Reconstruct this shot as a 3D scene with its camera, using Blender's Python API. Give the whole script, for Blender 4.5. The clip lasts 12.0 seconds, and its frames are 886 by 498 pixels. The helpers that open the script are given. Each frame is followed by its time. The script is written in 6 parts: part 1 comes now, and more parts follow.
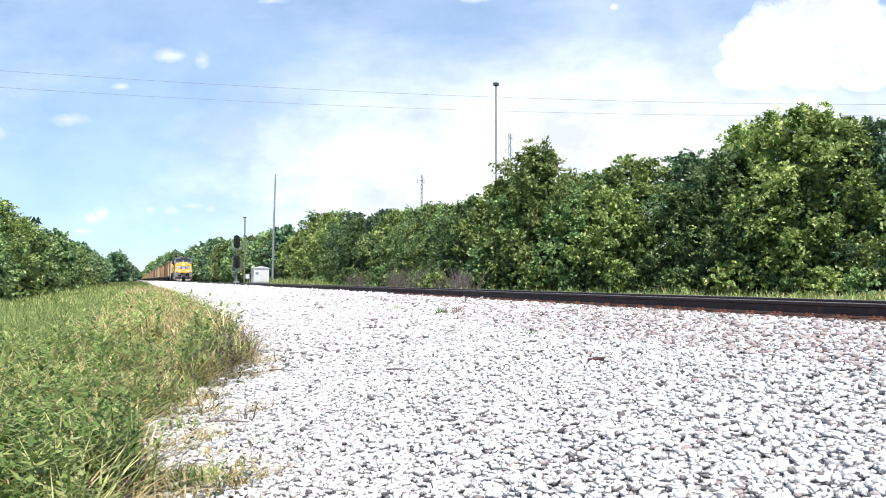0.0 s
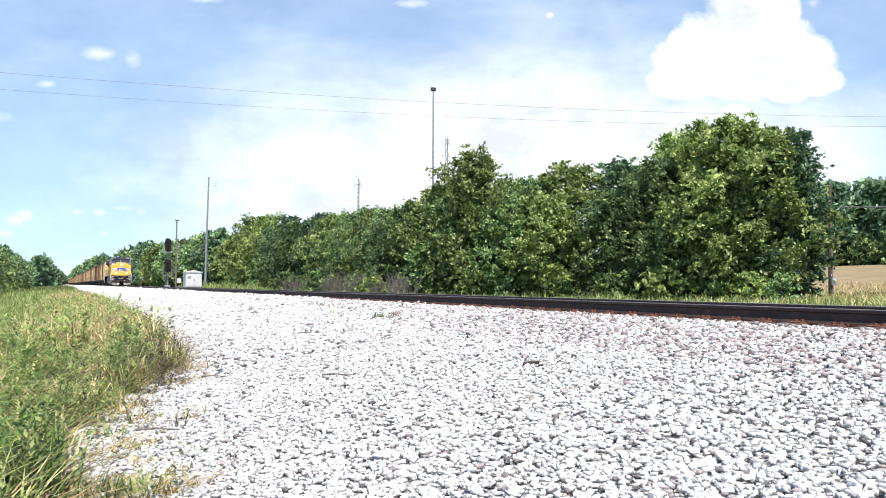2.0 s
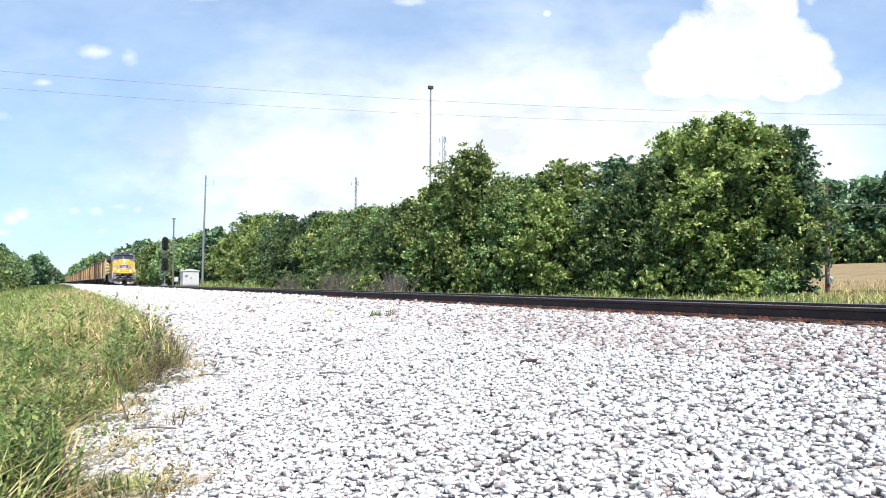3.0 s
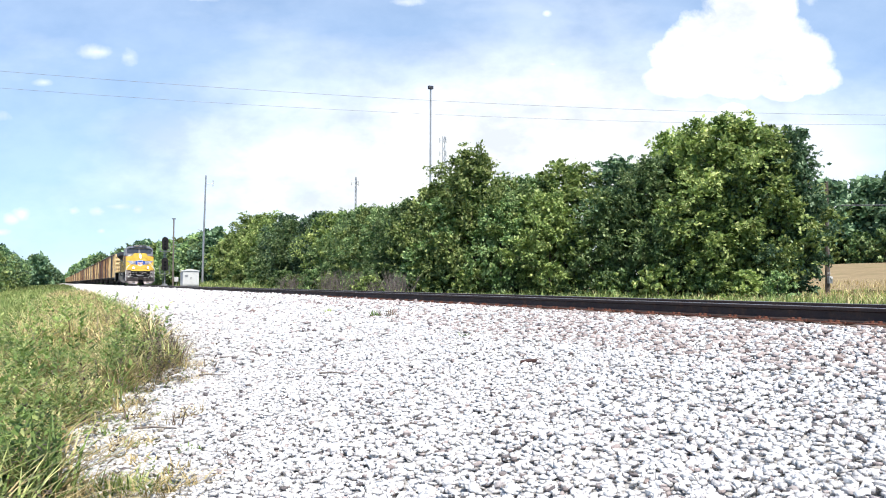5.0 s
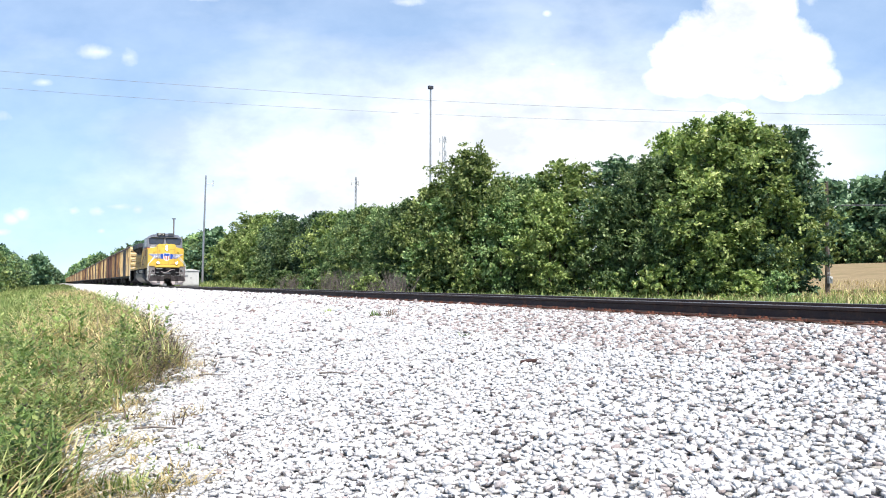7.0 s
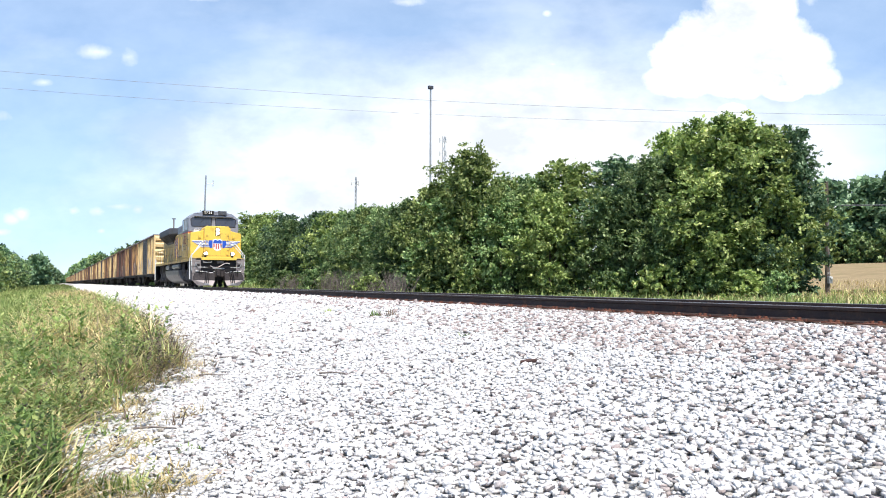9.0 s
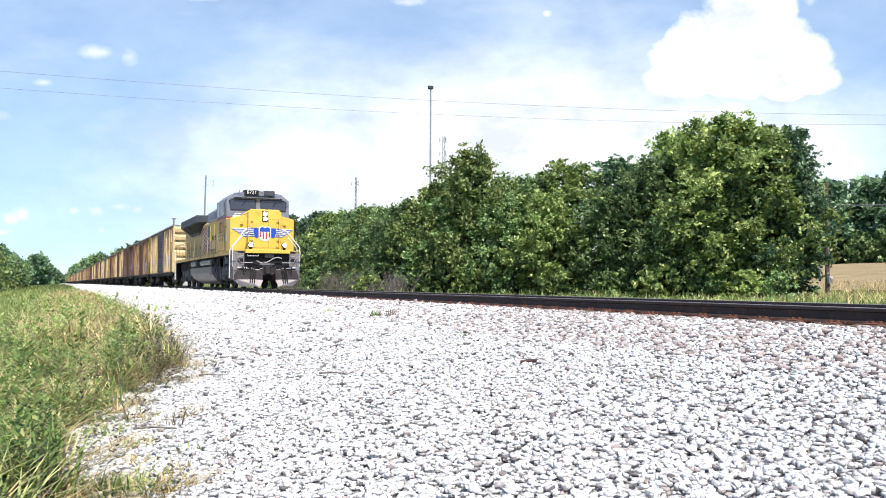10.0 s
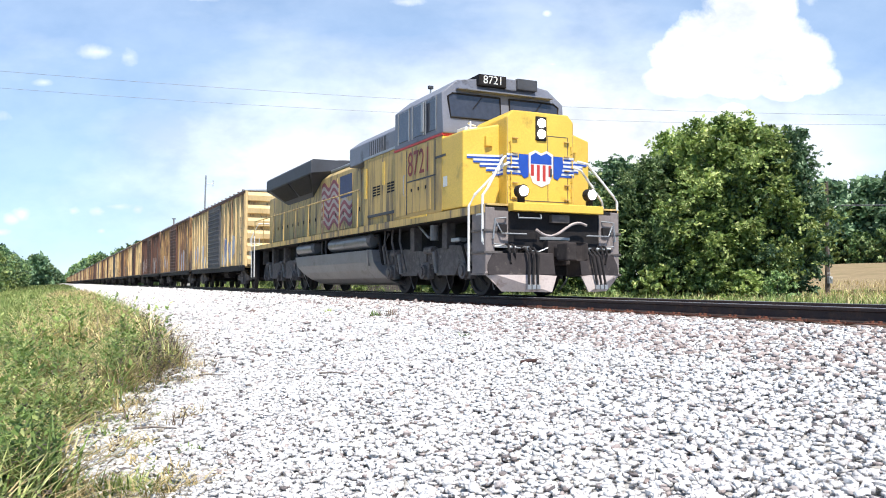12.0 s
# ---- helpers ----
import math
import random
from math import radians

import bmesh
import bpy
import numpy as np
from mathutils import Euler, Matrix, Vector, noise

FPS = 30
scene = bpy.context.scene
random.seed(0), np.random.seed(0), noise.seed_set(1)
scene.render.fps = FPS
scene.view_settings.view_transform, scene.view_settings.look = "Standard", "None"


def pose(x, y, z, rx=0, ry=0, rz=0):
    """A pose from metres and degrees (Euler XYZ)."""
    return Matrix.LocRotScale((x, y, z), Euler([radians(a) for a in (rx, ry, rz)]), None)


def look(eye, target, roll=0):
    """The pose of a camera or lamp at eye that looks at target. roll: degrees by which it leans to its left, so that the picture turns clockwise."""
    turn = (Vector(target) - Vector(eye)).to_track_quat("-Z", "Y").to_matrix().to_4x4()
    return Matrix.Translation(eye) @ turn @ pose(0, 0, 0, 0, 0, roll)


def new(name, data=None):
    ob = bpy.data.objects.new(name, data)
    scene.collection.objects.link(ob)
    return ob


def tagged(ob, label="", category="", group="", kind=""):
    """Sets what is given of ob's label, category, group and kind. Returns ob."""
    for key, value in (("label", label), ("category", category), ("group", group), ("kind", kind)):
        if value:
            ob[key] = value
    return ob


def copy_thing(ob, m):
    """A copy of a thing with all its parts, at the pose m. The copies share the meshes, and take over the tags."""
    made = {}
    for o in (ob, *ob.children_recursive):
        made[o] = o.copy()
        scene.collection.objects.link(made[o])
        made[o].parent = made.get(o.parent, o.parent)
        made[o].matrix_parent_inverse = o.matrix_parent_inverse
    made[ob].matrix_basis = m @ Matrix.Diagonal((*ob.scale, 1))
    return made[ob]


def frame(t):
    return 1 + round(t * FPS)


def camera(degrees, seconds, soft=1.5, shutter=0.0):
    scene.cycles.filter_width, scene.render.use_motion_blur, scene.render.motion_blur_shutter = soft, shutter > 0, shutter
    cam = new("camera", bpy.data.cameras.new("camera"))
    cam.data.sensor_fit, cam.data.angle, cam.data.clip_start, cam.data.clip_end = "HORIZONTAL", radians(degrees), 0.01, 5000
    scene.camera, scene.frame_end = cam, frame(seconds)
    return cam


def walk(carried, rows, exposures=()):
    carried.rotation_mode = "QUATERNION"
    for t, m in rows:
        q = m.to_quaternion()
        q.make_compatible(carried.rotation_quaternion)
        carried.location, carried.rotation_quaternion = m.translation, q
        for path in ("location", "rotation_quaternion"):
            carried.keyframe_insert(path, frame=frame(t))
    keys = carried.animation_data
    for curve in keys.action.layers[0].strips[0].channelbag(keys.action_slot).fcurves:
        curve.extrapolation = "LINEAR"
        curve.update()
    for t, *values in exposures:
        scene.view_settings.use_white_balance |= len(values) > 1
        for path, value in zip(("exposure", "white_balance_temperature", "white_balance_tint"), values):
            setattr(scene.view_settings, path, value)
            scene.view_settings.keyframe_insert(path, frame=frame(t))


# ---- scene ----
# ---------------------------------------------------------------- camera
# x runs along the track (the train comes towards +x), y across it away from the camera, z = 0 on the rail head.
EYE = (0.0, -8.903, 0.261)


def heading(yaw, pitch, roll):
    a, b = radians(yaw), radians(pitch)
    way = Vector((-math.cos(a) * math.cos(b), math.sin(a) * math.cos(b), math.sin(b)))
    return look(EYE, Vector(EYE) + way, roll)


cam = camera(57.07, 12.0, soft=1.0)
walk(cam, [
    (0.0, heading(20.714, 2.215, 0.14)),
    (0.5, heading(20.719, 2.215, 0.14)),
    (1.0, heading(20.775, 2.262, 0.12)),
    (1.3, heading(21.05, 2.29, 0.10)),
    (1.5, heading(21.589, 2.319, 0.10)),
    (1.75, heading(23.6, 2.45, 0.14)),
    (2.0, heading(25.155, 2.537, 0.16)),
    (2.2, heading(25.42, 2.47, 0.12)),
    (2.5, heading(25.37, 2.423, 0.104)),
    (3.0, heading(25.341, 2.423, 0.104)),
    (12.0, heading(25.341, 2.423, 0.104)),
], exposures=[(0.0, 0.66), (12.0, 0.66)])

# ---------------------------------------------------------------- sky and sun
SUN_EL, SUN_AZ = radians(61), math.atan2(0.985, -0.17)      # azimuth from +y towards +x
to_sun = Vector((math.sin(SUN_AZ) * math.cos(SUN_EL), math.cos(SUN_AZ) * math.cos(SUN_EL), math.sin(SUN_EL)))
sun = new("sun", bpy.data.lights.new("sun", "SUN"))
sun.data.energy, sun.data.angle, sun.data.color = 4.6, radians(0.55), (1.0, 0.95, 0.87)
sun.matrix_world = look(to_sun * 100, (0, 0, 0))

world = bpy.data.worlds.new("sky")
scene.world = world
world.use_nodes = True
wn, wl = world.node_tree.nodes, world.node_tree.links
wn.clear()


def wnode(kind, **sets):
    n = wn.new(kind)
    for k, val in sets.items():
        n.inputs[int(k[1:])].default_value = val
    return n


def wmath(op, a, b=0.0, clamp=False):
    n = wn.new("ShaderNodeMath")
    n.operation, n.use_clamp = op, clamp
    for i, s in enumerate((a, b)):
        if isinstance(s, (int, float)):
            n.inputs[i].default_value = s
        else:
            wl.new(s, n.inputs[i])
    return n.outputs[0]


sky = wn.new("ShaderNodeTexSky")
sky.sky_type, sky.sun_disc = "NISHITA", False
sky.sun_elevation, sky.sun_rotation = SUN_EL, SUN_AZ
sky.altitude = 1800
sky.air_density, sky.dust_density, sky.ozone_density = 1.0, 0.25, 1.4
coord = wn.new("ShaderNodeTexCoord")
# cloud plane: u to the side and v upward of a fixed compass heading
_a = radians(25.34)
fwd, side = Vector((-math.cos(_a), math.sin(_a), 0)), Vector((math.sin(_a), math.cos(_a), 0))


def wdot(vec):
    n = wn.new("ShaderNodeVectorMath")
    n.operation = "DOT_PRODUCT"
    n.inputs[1].default_value = vec
    wl.new(coord.outputs["Generated"], n.inputs[0])
    return n.outputs["Value"]


depth = wmath("MAXIMUM", wdot(fwd), 0.05)
cu = wmath("DIVIDE", wdot(side), depth)
cv = wmath("DIVIDE", wdot((0, 0, 1)), depth)
plane = wn.new("ShaderNodeCombineXYZ")
wl.new(cu, plane.inputs[0])
wl.new(cv, plane.inputs[1])


def wnoise(vec, scale, detail, rough=0.55, stretch=(1, 1, 1), shift=(0, 0, 0)):
    m = wn.new("ShaderNodeMapping")
    m.inputs["Scale"].default_value, m.inputs["Location"].default_value = stretch, shift
    wl.new(vec, m.inputs[0])
    n = wn.new("ShaderNodeTexNoise")
    n.inputs["Scale"].default_value, n.inputs["Detail"].default_value, n.inputs["Roughness"].default_value = scale, detail, rough
    wl.new(m.outputs[0], n.inputs["Vector"])
    return n.outputs["Fac"]


edge = wmath("SUBTRACT", wnoise(plane.outputs[0], 19, 9, 0.62), 0.5)


def puff(u, v, ru, rv):
    """1 in the middle of a cloud lobe, 0 at its rim, negative outside."""
    a = wmath("DIVIDE", wmath("SUBTRACT", cu, u), ru)
    b = wmath("DIVIDE", wmath("SUBTRACT", cv, v), rv)
    return wmath("SUBTRACT", 1.0, wmath("SQRT", wmath("ADD", wmath("MULTIPLY", a, a), wmath("MULTIPLY", b, b))))


# the big cumulus, and the small puffs
LOBES = [(0.375, 0.30, 0.072, 0.075), (0.305, 0.272, 0.056, 0.052), (0.325, 0.30, 0.05, 0.045), (0.41, 0.30, 0.055, 0.06), (0.445, 0.275, 0.042, 0.045), (0.455, 0.252, 0.042, 0.024),
         (0.285, 0.25, 0.056, 0.026), (0.36, 0.252, 0.085, 0.028), (0.37, 0.36, 0.055, 0.055), (0.415, 0.345, 0.035, 0.04), (0.42, 0.236, 0.035, 0.014), (0.357, 0.214, 0.026, 0.014)]
THIN = [(-0.428, 0.286, 0.040, 0.012), (-0.392, 0.280, 0.020, 0.018), (-0.518, 0.084, 0.016, 0.012), (-0.53, 0.078, 0.014, 0.010), (-0.40, 0.094, 0.032, 0.007), (-0.425, 0.088, 0.014, 0.010), (-0.375, 0.090, 0.012, 0.010),
        (-0.57, 0.207, 0.045, 0.012), (0.20, 0.262, 0.035, 0.014), (0.135, 0.272, 0.028, 0.010), (-0.545, 0.062, 0.022, 0.007), (-0.42, 0.064, 0.010, 0.006), (-0.455, 0.088, 0.012, 0.008), (-0.495, 0.248, 0.022, 0.009),
        (-0.68, 0.19, 0.06, 0.015), (0.128, 0.336, 0.010, 0.007), (0.455, 0.352, 0.022, 0.012), (-0.05, 0.35, 0.03, 0.008), (-0.30, 0.354, 0.03, 0.006)]


def merged(lobes, sharp, ragged):
    best = puff(*lobes[0])
    for lobe in lobes[1:]:
        best = wmath("MAXIMUM", best, puff(*lobe))
    return wmath("MULTIPLY", wmath("ADD", best, wmath("MULTIPLY", edge, ragged)), sharp, True)


cumulus = merged(LOBES, 3.2, 1.0)
thin = wmath("MULTIPLY", merged(THIN, 0.8, 2.0), 0.85)
# a bright veil of high cloud, thickest low in the middle, and streaks
veil_n = wnoise(plane.outputs[0], 3.2, 5, 0.55, (1, 2.6, 1), (0.3, 0.1, 0))
veil_band = wmath("ADD", puff(0.12, 0.13, 0.62, 0.20), 0.0, True)
veil = wmath("MULTIPLY", wmath("ADD", wmath("MULTIPLY", veil_band, 1.5), wmath("MULTIPLY", wmath("SUBTRACT", veil_n, 0.5), 1.1)), 1.0, True)
front = wmath("MULTIPLY", wmath("SUBTRACT", wdot(fwd), 0.1), 4.0, True)
white = wmath("MULTIPLY", wmath("MAXIMUM", wmath("MAXIMUM", cumulus, thin), wmath("MULTIPLY", wmath("ADD", veil, 0.22), 0.85)), front)
# scattered cloud on the rest of the sky
rest = wmath("MULTIPLY", wmath("SUBTRACT", wnoise(coord.outputs["Generated"], 2.2, 6, 0.6), 0.52), 4.0, True)
rest = wmath("MULTIPLY", rest, wmath("SUBTRACT", 1.0, front))
cover = wmath("MAXIMUM", white, wmath("MULTIPLY", rest, 0.7))

scaled = wn.new("ShaderNodeVectorMath")
scaled.operation = "SCALE"
scaled.inputs["Scale"].default_value = 0.135
wl.new(sky.outputs[0], scaled.inputs[0])
blend = wn.new("ShaderNodeMix")
blend.data_type = "RGBA"
wl.new(cover, blend.inputs["Factor"])
# low haze takes a little of the brightness, the red most
rise = wmath("MULTIPLY", wdot((0, 0, 1)), 3.2, True)
haze = wn.new("ShaderNodeMix")
haze.data_type = "RGBA"
haze.inputs["A"].default_value, haze.inputs["B"].default_value = (0.39, 0.495, 0.69, 1), (0.95, 1.03, 1.03, 1)
wl.new(rise, haze.inputs["Factor"])
hazed = wn.new("ShaderNodeMix")
hazed.data_type, hazed.blend_type = "RGBA", "MULTIPLY"
hazed.inputs["Factor"].default_value = 1.0
wl.new(scaled.outputs[0], hazed.inputs["A"])
wl.new(haze.outputs["Result"], hazed.inputs["B"])
wl.new(hazed.outputs["Result"], blend.inputs["A"])
tone = wn.new("ShaderNodeMix")
tone.data_type = "RGBA"
wl.new(wmath("MULTIPLY", wmath("SUBTRACT", wnoise(plane.outputs[0], 7, 6, 0.6, (1, 1.6, 1), (0.7, 0.2, 0)), 0.36), 4.0, True), tone.inputs["Factor"])
tone.inputs["A"].default_value, tone.inputs["B"].default_value = (0.56, 0.60, 0.66, 1), (0.86, 0.89, 0.92, 1)
wl.new(tone.outputs["Result"], blend.inputs["B"])
back = wn.new("ShaderNodeBackground")
back.inputs["Strength"].default_value = 1.0
wl.new(blend.outputs["Result"], back.inputs["Color"])
wout = wn.new("ShaderNodeOutputWorld")
wl.new(back.outputs[0], wout.inputs["Surface"])

# ---------------------------------------------------------------- materials


def surf(name, c1, c2, scale=4.0, rough=0.7, metal=0.0, bump=0.25, grain=40.0, dirt=None, dirt_scale=1.2, dirt_at=0.55, stretch=(1, 1, 1),
         island=0.0, obj_random=0.0, spec=0.4, stain=None):
    """A painted, earthy or metal surface: two tones in a broad pattern, fine grain with relief, and stains of a third tone."""
    m = bpy.data.materials.new(name)
    m.use_nodes = True
    n, l = m.node_tree.nodes, m.node_tree.links
    b = n["Principled BSDF"]
    b.inputs["Metallic"].default_value = metal
    b.inputs["Specular IOR Level"].default_value = spec
    tc = n.new("ShaderNodeTexCoord")
    mp = n.new("ShaderNodeMapping")
    mp.inputs["Scale"].default_value = stretch
    l.new(tc.outputs["Object"], mp.inputs[0])

    def noise_at(s, d=5, r=0.6):
        t = n.new("ShaderNodeTexNoise")
        t.inputs["Scale"].default_value, t.inputs["Detail"].default_value, t.inputs["Roughness"].default_value = s, d, r
        l.new(mp.outputs[0], t.inputs["Vector"])
        return t.outputs["Fac"]

    def mixed(f, a, bb):
        x = n.new("ShaderNodeMix")
        x.data_type = "RGBA"
        for sock, val in (("Factor", f), ("A", a), ("B", bb)):
            if isinstance(val, tuple):
                x.inputs[sock].default_value = (*val, 1)
            elif isinstance(val, float):
                x.inputs[sock].default_value = val
            else:
                l.new(val, x.inputs[sock])
        return x.outputs["Result"]

    def ramp(f, lo, hi):
        x = n.new("ShaderNodeMapRange")
        x.inputs["From Min"].default_value, x.inputs["From Max"].default_value = lo, hi
        l.new(f, x.inputs["Value"])
        return x.outputs[0]

    fine = noise_at(grain, 3)
    col = mixed(ramp(noise_at(scale), 0.3, 0.7), c1, c2)
    col = mixed(ramp(fine, 0.35, 0.75), col, mixed(0.5, col, tuple(0.6 * x for x in c1)))
    if dirt:
        col = mixed(ramp(noise_at(dirt_scale, 7, 0.65), dirt_at, dirt_at + 0.13), col, dirt)
    if stain:
        tone, s_scale, s_at = stain
        col = mixed(ramp(noise_at(s_scale, 8, 0.7), s_at, s_at + 0.10), col, tone)
    if island or obj_random:
        src = n.new("ShaderNodeNewGeometry").outputs["Random Per Island"] if island else n.new("ShaderNodeObjectInfo").outputs["Random"]
        hsv = n.new("ShaderNodeHueSaturation")
        amount = island or obj_random
        mr = n.new("ShaderNodeMapRange")
        mr.inputs["To Min"].default_value, mr.inputs["To Max"].default_value = 1 - amount, 1 + amount * 0.6
        l.new(src, mr.inputs["Value"])
        l.new(mr.outputs[0], hsv.inputs["Value"])
        l.new(col, hsv.inputs["Color"])
        col = hsv.outputs[0]
    l.new(col, b.inputs["Base Color"])
    rr = n.new("ShaderNodeMapRange")
    rr.inputs["To Min"].default_value, rr.inputs["To Max"].default_value = max(0.05, rough - 0.12), min(1, rough + 0.12)
    l.new(fine, rr.inputs["Value"])
    l.new(rr.outputs[0], b.inputs["Roughness"])
    if bump:
        bp = n.new("ShaderNodeBump")
        bp.inputs["Strength"].default_value, bp.inputs["Distance"].default_value = bump, 0.02
        l.new(fine, bp.inputs["Height"])
        l.new(bp.outputs[0], b.inputs["Normal"])
    return m


def leafy(name, c1, c2, c3, through_light=0.3, tone_scale=1.1):
    """Foliage: every leaf takes its tone from its own island; light passes through a little."""
    m = bpy.data.materials.new(name)
    m.use_nodes = True
    n, l = m.node_tree.nodes, m.node_tree.links
    n.remove(n["Principled BSDF"])
    geo = n.new("ShaderNodeNewGeometry")
    ramp = n.new("ShaderNodeValToRGB")
    ramp.color_ramp.elements[0].color, ramp.color_ramp.elements[1].color = (*c1, 1), (*c3, 1)
    ramp.color_ramp.elements.new(0.5).color = (*c2, 1)
    broad = n.new("ShaderNodeTexNoise")
    broad.inputs["Scale"].default_value, broad.inputs["Detail"].default_value = tone_scale, 2.0
    spot = n.new("ShaderNodeTexCoord")
    l.new(spot.outputs["Object"], broad.inputs["Vector"])
    part_of = n.new("ShaderNodeMath")
    part_of.operation = "MULTIPLY_ADD"
    l.new(geo.outputs["Random Per Island"], part_of.inputs[0])
    part_of.inputs[1].default_value = 0.55
    shift = n.new("ShaderNodeMapRange")
    shift.inputs["From Min"].default_value, shift.inputs["From Max"].default_value = 0.3, 0.72
    shift.inputs["To Min"].default_value, shift.inputs["To Max"].default_value = -0.10, 0.55
    l.new(broad.outputs["Fac"], shift.inputs["Value"])
    l.new(shift.outputs[0], part_of.inputs[2])
    l.new(part_of.outputs[0], ramp.inputs[0])
    tc = n.new("ShaderNodeTexCoord")
    nz = n.new("ShaderNodeTexNoise")
    nz.inputs["Scale"].default_value = 0.75
    l.new(tc.outputs["Object"], nz.inputs["Vector"])
    info = n.new("ShaderNodeObjectInfo")
    add = n.new("ShaderNodeMath")
    l.new(nz.outputs["Fac"], add.inputs[0])
    l.new(info.outputs["Random"], add.inputs[1])
    hsv = n.new("ShaderNodeHueSaturation")
    mr = n.new("ShaderNodeMapRange")
    mr.inputs["From Min"].default_value, mr.inputs["From Max"].default_value = 0.2, 1.6
    mr.inputs["To Min"].default_value, mr.inputs["To Max"].default_value = 0.42, 1.6
    l.new(add.outputs[0], mr.inputs["Value"])
    l.new(mr.outputs[0], hsv.inputs["Value"])
    l.new(ramp.outputs[0], hsv.inputs["Color"])
    pb = n.new("ShaderNodeBsdfPrincipled")
    pb.inputs["Roughness"].default_value, pb.inputs["Specular IOR Level"].default_value = 0.55, 0.3
    tl = n.new("ShaderNodeBsdfTranslucent")
    l.new(hsv.outputs[0], pb.inputs["Base Color"])
    l.new(hsv.outputs[0], tl.inputs["Color"])
    mx = n.new("ShaderNodeMixShader")
    mx.inputs[0].default_value = through_light
    l.new(pb.outputs[0], mx.inputs[1])
    l.new(tl.outputs[0], mx.inputs[2])
    l.new(mx.outputs[0], n["Material Output"].inputs[0])
    return m


def stony(name, single, tint=(1.0, 1.0, 1.0)):
    """Crushed limestone: mostly near white, a few stones grey, brown or dark, chalky with fine pits."""
    m = surf(name, (0.82, 0.81, 0.805), (0.72, 0.705, 0.695), 30, 0.9, bump=0.5, grain=90, spec=0.15)
    n, l = m.node_tree.nodes, m.node_tree.links
    b = n["Principled BSDF"]
    old = b.inputs["Base Color"].links[0].from_socket
    src = n.new("ShaderNodeObjectInfo").outputs["Random"] if single else n.new("ShaderNodeNewGeometry").outputs["Random Per Island"]
    ramp = n.new("ShaderNodeValToRGB")
    e = ramp.color_ramp.elements
    e[0].color, e[1].color = (0.14, 0.13, 0.14, 1), (*tint, 1)
    for at, c in ((0.02, (0.26, 0.23, 0.23)), (0.045, (0.52, 0.44, 0.42)), (0.08, (0.66, 0.64, 0.64)), (0.35, (0.88, 0.87, 0.87))):
        e.new(at).color = (*(p * q for p, q in zip(c, tint)), 1)
    l.new(src, ramp.inputs[0])
    x = n.new("ShaderNodeMix")
    x.data_type, x.blend_type = "RGBA", "MULTIPLY"
    x.inputs["Factor"].default_value = 1.0
    l.new(old, x.inputs["A"])
    l.new(ramp.outputs[0], x.inputs["B"])
    l.new(x.outputs["Result"], b.inputs["Base Color"])
    return m


def glowing(name, color, strength):
    m = bpy.data.materials.new(name)
    m.use_nodes = True
    b = m.node_tree.nodes["Principled BSDF"]
    b.inputs["Base Color"].default_value = (*color, 1)
    b.inputs["Emission Color"].default_value = (*color, 1)
    b.inputs["Emission Strength"].default_value = strength
    return m


def plain(name, color, rough=0.5, metal=0.0):
    return surf(name, color, tuple(x * 0.85 for x in color), 6, rough, metal, 0.05, 60)


